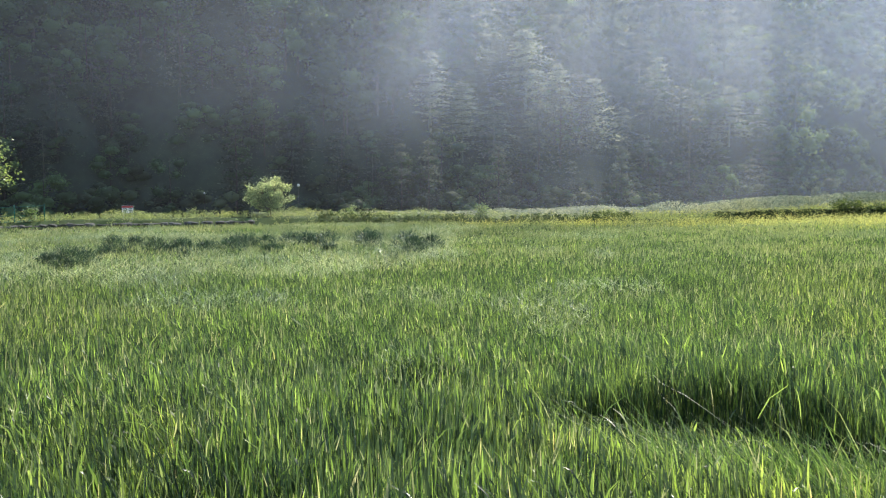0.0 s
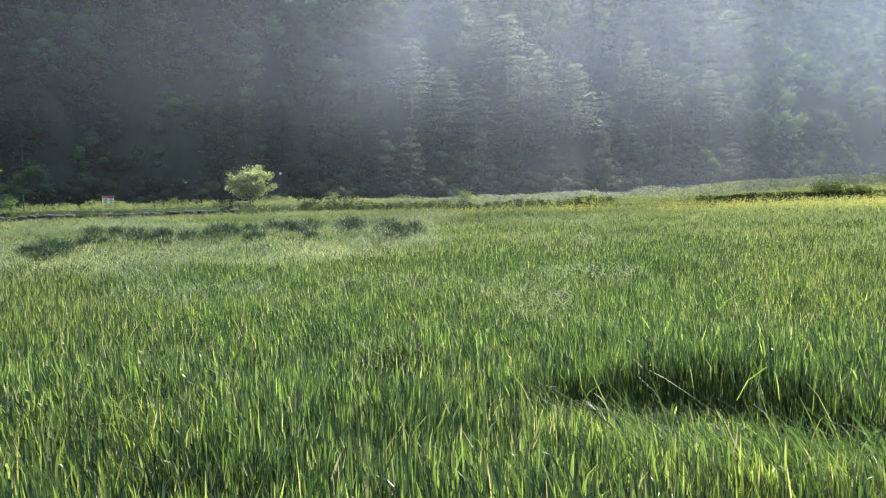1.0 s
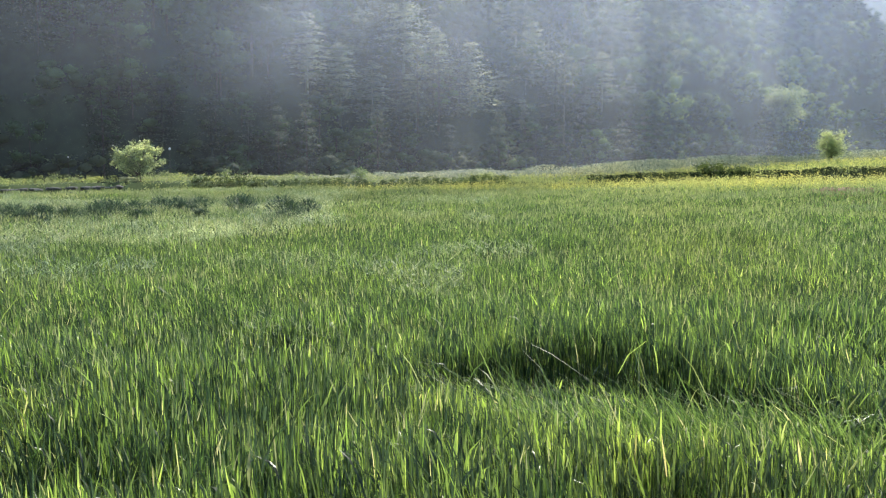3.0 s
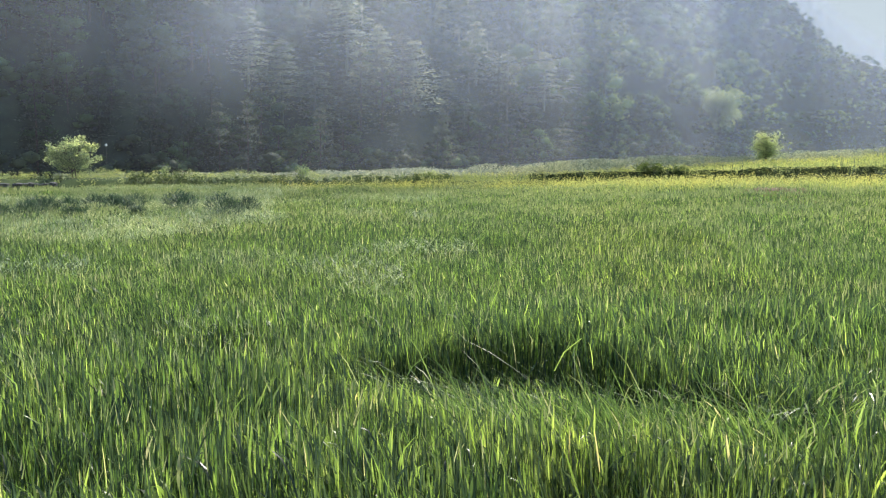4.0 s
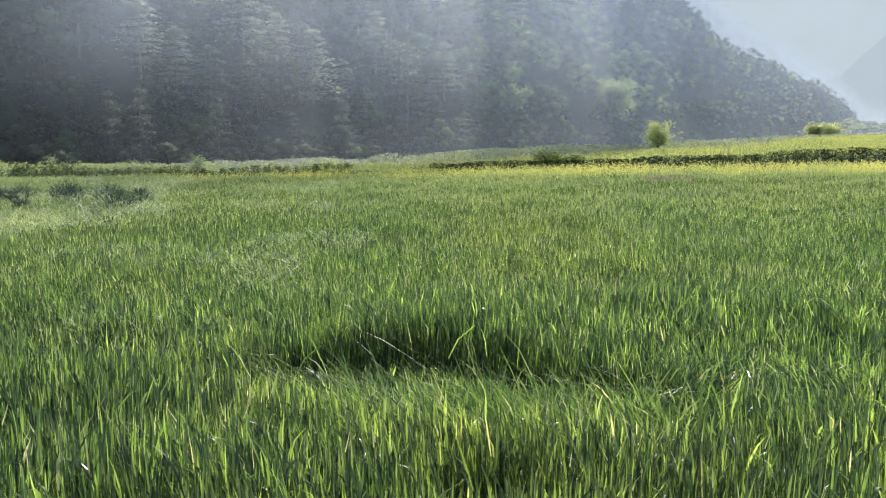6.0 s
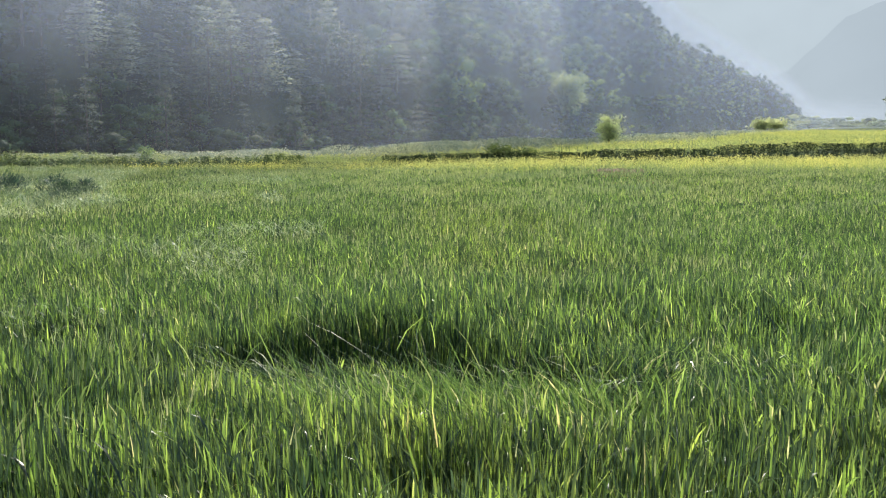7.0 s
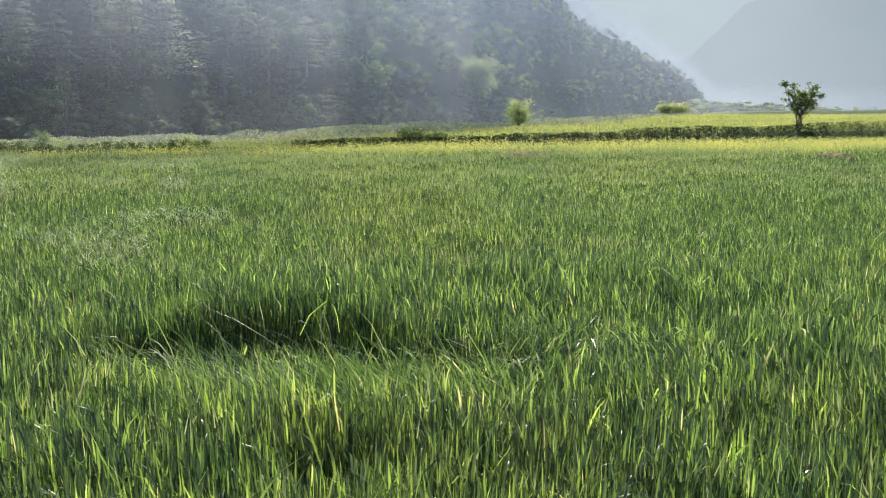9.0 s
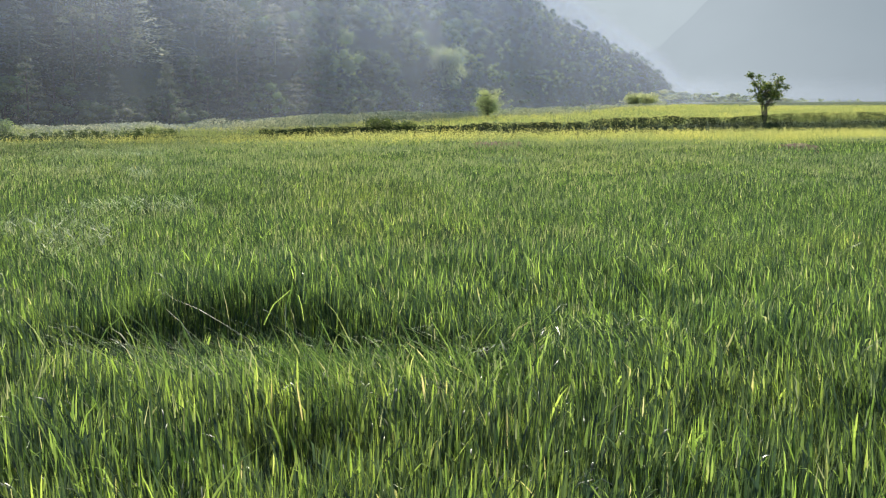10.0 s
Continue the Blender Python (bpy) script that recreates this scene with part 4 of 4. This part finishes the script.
# ---- weeds, banks and hedges ----
def weed_mass(name, places, tall, size, per, material, label, category="weeds"):
    """Low, uneven clumps of leaves at (n, 2) places with heights tall(n)."""
    x, y = places
    n = len(x)
    z = ground_z(x, y)
    pts, sizes = [], []
    for _ in range(per):
        t = rng.uniform(0, 1, n) ** 0.7
        wide = tall * 0.55 * np.sqrt(1 - 0.8 * t * t)
        a, q = rng.uniform(0, 6.283, n), np.sqrt(rng.uniform(0, 1, n))
        pts.append(np.stack([x + np.cos(a) * wide * q, y + np.sin(a) * wide * q, z + t * tall], -1))
        sizes.append(size * rng.uniform(0.6, 1.4, n))
    v, f = leaves(np.concatenate(pts), np.concatenate(sizes), 0.55, 0.15)
    return tagged(new(name, np_mesh(name, v, f, material)), label, category, kind="stuff")


def strip(count, az0, az1, inner, outer):
    az = rng.uniform(az0, az1, count)
    r = inner(az) + (outer(az) - inner(az)) * rng.uniform(0, 1, count)
    return r * np.sin(np.radians(az)), r * np.cos(np.radians(az))


px, py = strip(2000, -34, 19, lambda a: BANK_FOOT(a) + 0.15, lambda a: BANK_FOOT(a) + 6)
weed_mass("bank_weeds", (px, py), 0.08 + 0.58 * lattice(px, py, 1.3, 41) ** 2, 0.066, 22, WEED, "sunlit green weeds on the terrace edge")
px, py = strip(520, -29, -7, lambda a: BANK_FOOT(a) - 0.35, lambda a: BANK_FOOT(a) + 0.2)
weed_mass("wall_weeds", (px, py), 0.25 + 0.55 * lattice(px, py, 2.3, 46) ** 2 , 0.06, 14, WEED, "thin green weeds hanging over the stone wall")
px, py = strip(900, -8, 12, lambda a: BANK_FOOT(a) - 0.1, lambda a: BANK_FOOT(a) + 1.0)
weed_mass("bank_shrubs", (px, py), 0.20 + 0.34 * lattice(px, py, 1.3, 42), 0.09, 22, SHRUB, "dark low shrubs on the shaded side of the bank")
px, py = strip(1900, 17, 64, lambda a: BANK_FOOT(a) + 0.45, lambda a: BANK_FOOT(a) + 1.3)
weed_mass("hedge", (px, py), np.interp(polar(px, py)[0], (46, 50), (0, 0.14)) + 0.40 + 0.18 * lattice(px, py, 1.4, 43), 0.075, 24, DARK_WEED, "hedge along the terrace bank, its shade put into dark leaves", "hedge")
px, py = strip(2300, -12, 42, lambda a: VERGE(a), lambda a: VERGE(a) + 5)
verge_az, verge_r = polar(px, py)
reach = EYE + verge_r * np.tan(np.radians(WEED_TOP(verge_az))) - ground_z(px, py)
weed_mass("verge_weeds", (px, py), np.clip(reach, 0.2, 1.3) * (0.5 + 0.65 * lattice(px, py, 1.9, 44)), 0.12, 22, VERGE_LEAF, "grey-green overgrown verge below the wood")


# ---- single trees and shrubs ----
def grown(gen, foot, height, spread, stems, forks, leaf_count, leaf_size, lean=(0, 0), crown_low=0.25, knots=4, clump=0.16, upright=0.3):
    """Limbs (one mesh) and leaves for a small tree that stands at foot."""
    limbs, tips = [], []
    for k in range(stems):
        a = 6.283 * k / stems + gen.uniform(-0.5, 0.5)
        out = spread * gen.uniform(0.25, 0.55) * (stems > 1)
        pts = [Vector(foot) + Vector((math.cos(a), math.sin(a), 0)) * 0.04 * height * (stems > 1) - Vector((0, 0, 0.05))]
        top = height * gen.uniform(0.62, 0.86)
        for j in range(1, knots + 1):
            t = j / knots
            pts.append(Vector(foot) + Vector((math.cos(a) * out * t ** 1.3 + lean[0] * t + gen.normal(0, 0.025) * height, math.sin(a) * out * t ** 1.3 + lean[1] * t + gen.normal(0, 0.025) * height, top * t)))
        thick = height * 0.032 / max(1, stems ** 0.4)
        limbs.append(tube(pts, [thick * (1 - 0.75 * j / knots) for j in range(knots + 1)], 7))
        tips.append((pts[-1], 1.0))
        for _ in range(forks):
            t = gen.uniform(crown_low, 0.98)
            j = min(int(t * knots), knots - 1)
            root = pts[j].lerp(pts[j + 1], t * knots - j)
            b = gen.uniform(0, 6.283)
            far = spread * gen.uniform(0.4, 1.0) * (1.15 - 0.5 * t)
            end = root + Vector((math.cos(b) * far, math.sin(b) * far, far * gen.uniform(upright, upright + 0.8)))
            end.z = min(end.z, foot[2] + height * 0.96)
            mid = root.lerp(end, 0.5) + Vector((0, 0, -0.06 * far))
            limbs.append(tube([root, mid, end], [thick * 0.45, thick * 0.3, thick * 0.1], 5))
            tips += [(end, 1.0), (mid, 0.6)]
    centres, sizes = [], []
    each = max(6, int(leaf_count / len(tips)))
    for tip, share in tips:
        m = max(4, int(each * gen.uniform(0.5, 1.5) * share))
        p = gen.normal(0, clump * height * 0.5, (m, 3)) * (1, 1, 0.75) + np.array(tip)
        p[:, 2] = np.maximum(p[:, 2], foot[2] + 0.05)
        centres.append(p)
        sizes.append(leaf_size * gen.uniform(0.6, 1.4, m))
    return joined(limbs), leaves(np.concatenate(centres), np.concatenate(sizes), 0.6, 0.35, gen)


def tree(name, seed, az, r, top_el, spread, label, category="tree", material=None, height=None, foot=None, **how):
    gen = np.random.default_rng(seed)
    base = foot or at(az, r)
    height = height or el_height(top_el, r) - base.z
    limbs, crown = grown(gen, Vector((0, 0, 0)), height, spread, **how)
    ob = new(name)
    ob.location = base
    tagged(ob, label, category)
    part("trunk", limbs, BARK, ob)
    part("crown", crown, material or TREE_LEAF, ob)
    return ob


tree("small_tree", 3, -10.95, 51.5, -0.3, 1.25, "bushy round-headed young tree on the terrace edge, sunlit green", material=PALE_LEAF, stems=6, forks=12, leaf_count=8500, leaf_size=0.11, crown_low=0.2, clump=0.10, upright=0.05)
tree("roadside_tree", 4, -27.5, 44.5, 2.1, 1.5, "leafy tree with bright green drooping sprays beside the fence", stems=2, forks=14, leaf_count=3600, leaf_size=0.13, crown_low=0.6, clump=0.14, upright=-0.1)
tree("sapling", 5, -5.8, 50.5, -2.1, 0.22, "small bright green sapling on the bank", stems=2, forks=4, leaf_count=420, leaf_size=0.08, crown_low=0.2, clump=0.22, height=0.85)
tree("bush", 6, 2.4, 51.5, -2.05, 0.4, "low leafy bush on the terrace edge", "bush", stems=4, forks=4, leaf_count=700, leaf_size=0.09, crown_low=0.1, clump=0.3, height=0.8)
tree("bush", 7, -24.7, 48.2, -2.1, 0.3, "low leafy bush beside the mesh fence", "bush", stems=4, forks=4, leaf_count=520, leaf_size=0.08, crown_low=0.1, clump=0.28, height=0.75)
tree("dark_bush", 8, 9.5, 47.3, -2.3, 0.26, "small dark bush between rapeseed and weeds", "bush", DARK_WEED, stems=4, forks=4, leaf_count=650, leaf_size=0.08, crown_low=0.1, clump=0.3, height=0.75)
tree("round_tree", 9, 31.05, 63.5, 0.52, 0.98, "small round-headed tree by the weedy verge", material=PALE_LEAF, stems=1, forks=34, leaf_count=4600, leaf_size=0.10, crown_low=0.26, clump=0.15, upright=-0.05)
tree("young_fruit_tree", 17, 47.7, 57.5, 1.6, 1.15, "young tree with rising limbs and dark glossy leaves", material=DARK_TREE_LEAF, stems=6, forks=6, leaf_count=3600, leaf_size=0.12, crown_low=0.25, clump=0.075, upright=0.9)
tree("wide_bush", 11, 39.9, 150, 0.25, 1.4, "pale green bush far along the verge", "bush", VALLEY_LEAF, stems=7, forks=7, leaf_count=2200, leaf_size=0.26, crown_low=0.02, clump=0.34, height=2.0)
tree("wide_bush", 12, 40.7, 152, 0.25, 1.5, "pale green bush far along the verge", "bush", VALLEY_LEAF, stems=7, forks=7, leaf_count=2200, leaf_size=0.26, crown_low=0.02, clump=0.34, height=1.8)
tree("hedge_bush", 13, 24.3, 43.6, -1.75, 0.75, "dark rounded bush rising from the hedge", "bush", SHRUB, stems=5, forks=5, leaf_count=1700, leaf_size=0.1, crown_low=0.1, clump=0.34, height=0.8)
tree("hedge_bush", 14, 26.0, 43.4, -1.8, 0.6, "dark rounded bush rising from the hedge", "bush", SHRUB, stems=5, forks=5, leaf_count=1300, leaf_size=0.1, crown_low=0.1, clump=0.34, height=0.65)
tree("hillside_tree", 15, 28.2, 150, 3.0, 2.9, "bright green round tree standing out at the forest edge", material=PALE_LEAF, stems=6, forks=10, leaf_count=9000, leaf_size=0.30, crown_low=0.1, clump=0.17)


# ---- far trees along the valley floor ----
def far_trees():
    gen = np.random.default_rng(33)
    made = []
    shapes = [broad_tree(gen, 2) for _ in range(6)]
    for _ in range(170):
        az = gen.uniform(41.6, 62)
        r = float(HILL_FOOT(az)) * 0.94 + gen.uniform(0, 70)
        tall = gen.uniform(2.2, 5.0) * float(np.interp(az, (42, 46, 50), (1.6, 1.1, 0.6)))
        v, f = shapes[gen.integers(6)]
        made.append((v * (tall * 2.0, tall * 2.0, tall) + np.array(at(az, r)) + (0, 0, -0.3 * tall), f))
    return tagged(new("valley_trees", np_mesh("valley_trees", *joined(made), VALLEY_LEAF)), "row of low trees along the valley floor, haze put into their pale leaves", "trees", kind="stuff")


far_trees()


# ---- fence, sign, poles made up for white spots ----
def box_bm(bm, size, at_place, bevel=0.0):
    made = bmesh.ops.create_cube(bm, size=1.0)["verts"]
    bmesh.ops.scale(bm, vec=size, verts=made)
    bmesh.ops.translate(bm, vec=at_place, verts=made)
    if bevel:
        edges = {e for v in made for e in v.link_edges}
        bmesh.ops.bevel(bm, geom=list(edges), offset=bevel, segments=1, affect="EDGES")


def rod(a, b, radius, sides=6):
    return tube([a, b], [radius, radius], sides)


def mesh_fence():
    """Green posts with caps, rails and a welded wire mesh, along the terrace edge."""
    fence = new("mesh_fence")
    a, b = at(-24.0, 49.0), at(-30.5, 47.5)
    fence.location = a
    tagged(fence, "green wire mesh fence on the terrace edge, half hidden by weeds", "fence")
    way = b - a
    count, tall = 5, 0.82
    for k in range(count):
        p = way * k / (count - 1)
        post = part("post", rod(p + Vector((0, 0, -0.15)), p + Vector((0, 0, tall)), 0.035, 8), FENCE_GREEN, fence)
        part("cap", tube([p + Vector((0, 0, tall)), p + Vector((0, 0, tall + 0.03)), p + Vector((0, 0, tall + 0.045))], [0.042, 0.04, 0.004], 8), FENCE_GREEN, post)
    for k in range(count - 1):
        p, q = way * k / (count - 1), way * (k + 1) / (count - 1)
        wires = [rod(p + Vector((0, 0, h)), q + Vector((0, 0, h)), 0.012 if h in (0.06, 0.77) else 0.004, 5) for h in (0.06, 0.2, 0.34, 0.48, 0.62, 0.77)]
        wires += [rod(p.lerp(q, t) + Vector((0, 0, 0.06)), p.lerp(q, t) + Vector((0, 0, 0.77)), 0.003, 4) for t in np.linspace(0.06, 0.94, 14)]
        part("mesh_panel", joined(wires), FENCE_GREEN, fence)
    return fence


def warning_board():
    """A white board with a red heading and lines too far off to read, on two posts."""
    sign = new("notice_board")
    sign.location = at(-19.4, 50.0)
    sign.rotation_euler = (0, 0, radians(19.4))
    tagged(sign, "white notice board with a red heading on two steel posts", "sign")
    mid = el_height(-2.24, 50.0) - sign.location.z
    bm = bmesh.new()
    box_bm(bm, (0.58, 0.025, 0.40), (0, 0, mid), 0.006)
    board = part("board", bm, SIGN_WHITE, sign)
    bm = bmesh.new()
    box_bm(bm, (0.565, 0.006, 0.10), (0, -0.0165, mid + 0.14))
    part("heading", bm, SIGN_RED, board, "red heading band")
    for row, z in enumerate((0.04, -0.045, -0.13)):
        for k in range(2):
            bm = bmesh.new()
            box_bm(bm, (0.17 - 0.03 * ((row + k) % 2), 0.005, 0.045), (-0.135 + 0.27 * k, -0.0165, mid + z))
            part("text_bar", bm, SIGN_INK, board)
    for x in (-0.21, 0.21):
        part("post", rod(Vector((x, 0.035, -0.1)), Vector((x, 0.035, mid + 0.17)), 0.02, 8), STEEL, sign)
    return sign


def marker_pole(az, r, top_el, knob):
    """A thin pole with a white knob, made up to carry an unidentified white spot."""
    pole = new("marker_pole")
    pole.location = at(az, r)
    top = el_height(top_el, r) - pole.location.z
    tagged(pole, "thin grey pole made up to carry a small white spot", "pole", group="marker poles at the forest edge")
    part("shaft", tube([(0, 0, -0.1), (0, 0, top * 0.5), (0, 0, top)], [0.016, 0.014, 0.012], 6), BARK, pole)
    part("knob", tube([(0, 0, top - knob), (0, 0, top - knob * 0.5), (0, 0, top + knob * 0.4), (0, 0, top + knob)], [knob * 0.4, knob, knob * 0.9, knob * 0.2], 10), CERAMIC, pole, "white knob")
    return pole


mesh_fence()
warning_board()
marker_pole(-9.15, 58, -0.81, 0.085)
marker_pole(-14.9, 60, -1.28, 0.05)


# ---- low mounds of bare earth at the field's edge ----
def earth_mound(az, r, wide, tall):
    gen = np.random.default_rng(int(az * 10))
    bm = bmesh.new()
    bmesh.ops.create_icosphere(bm, subdivisions=4, radius=1.0)
    for v in bm.verts:
        n = noise.noise(v.co * 2.3 + Vector((az, 0, 0))) * 0.22 + noise.noise(v.co * 6 + Vector((0, az, 0))) * 0.12
        v.co = Vector((v.co.x * wide * (1 + n), v.co.y * 0.5 * (1 + n), (max(v.co.z, -0.2) * 0.25 + 0.75 * min(max(v.co.z, -0.2), 0.6) / 0.6) * tall * (1 + 0.5 * n)))
    me = bpy.data.meshes.new("earth_mound")
    bm.to_mesh(me)
    bm.free()
    me.materials.append(EARTH)
    ob = tagged(new("earth_mound", me), "low mound of bare reddish-brown earth at the crop's edge", "earth mound", group="earth mounds")
    ob.location = at(az, r)
    ob.rotation_euler = (0, 0, radians(-az))
    return ob


earth_mound(31.6, 31.8, 0.95, 0.80)
earth_mound(33.0, 32.2, 0.7, 0.76)
earth_mound(49.9, 36.5, 0.8, 0.82)


# ---- dry stone wall below the terrace ----
def stone_mesh(seed):
    gen = random.Random(seed)
    bm = bmesh.new()
    bmesh.ops.create_icosphere(bm, subdivisions=1, radius=0.5)
    for v in bm.verts:
        c = v.co
        v.co = Vector([math.copysign(abs(q) ** 0.6 * 0.68, q) for q in c]) * gen.uniform(0.82, 1.12)
    me = bpy.data.meshes.new("stone")
    bm.to_mesh(me)
    bm.free()
    me.materials.append(STONE)
    return me


def stone_wall():
    wall = tagged(new("stone_wall"), "dark dry stone retaining wall between crop and weeds", "wall", kind="structure")
    shapes = [stone_mesh(k) for k in range(7)]
    gen = random.Random(5)
    for row in range(4):
        az = -27.5 + 0.2 * (row % 2)
        while az < -12:
            wide = gen.uniform(0.18, 0.5)
            r = float(FIELD_END(az)) + 0.5 + 0.04 * row
            p = at(az, float(FIELD_END(az)) - 0.1)
            tall = gen.uniform(0.26, 0.38) if row < 3 else gen.uniform(0.06, 0.26)
            ob = new("stone", shapes[gen.randrange(7)])
            ob.parent = wall
            ob.matrix_basis = Matrix.LocRotScale((r * math.sin(radians(az)), r * math.cos(radians(az)), p.z + 0.10 + row * 0.26),
                                                 Euler((gen.uniform(-0.15, 0.15), gen.uniform(-0.15, 0.15), -radians(az) + gen.uniform(-0.2, 0.2))), (wide * 1.3, 0.5, tall * 1.12))
            az += math.degrees(wide / r)
    return wall


stone_wall()
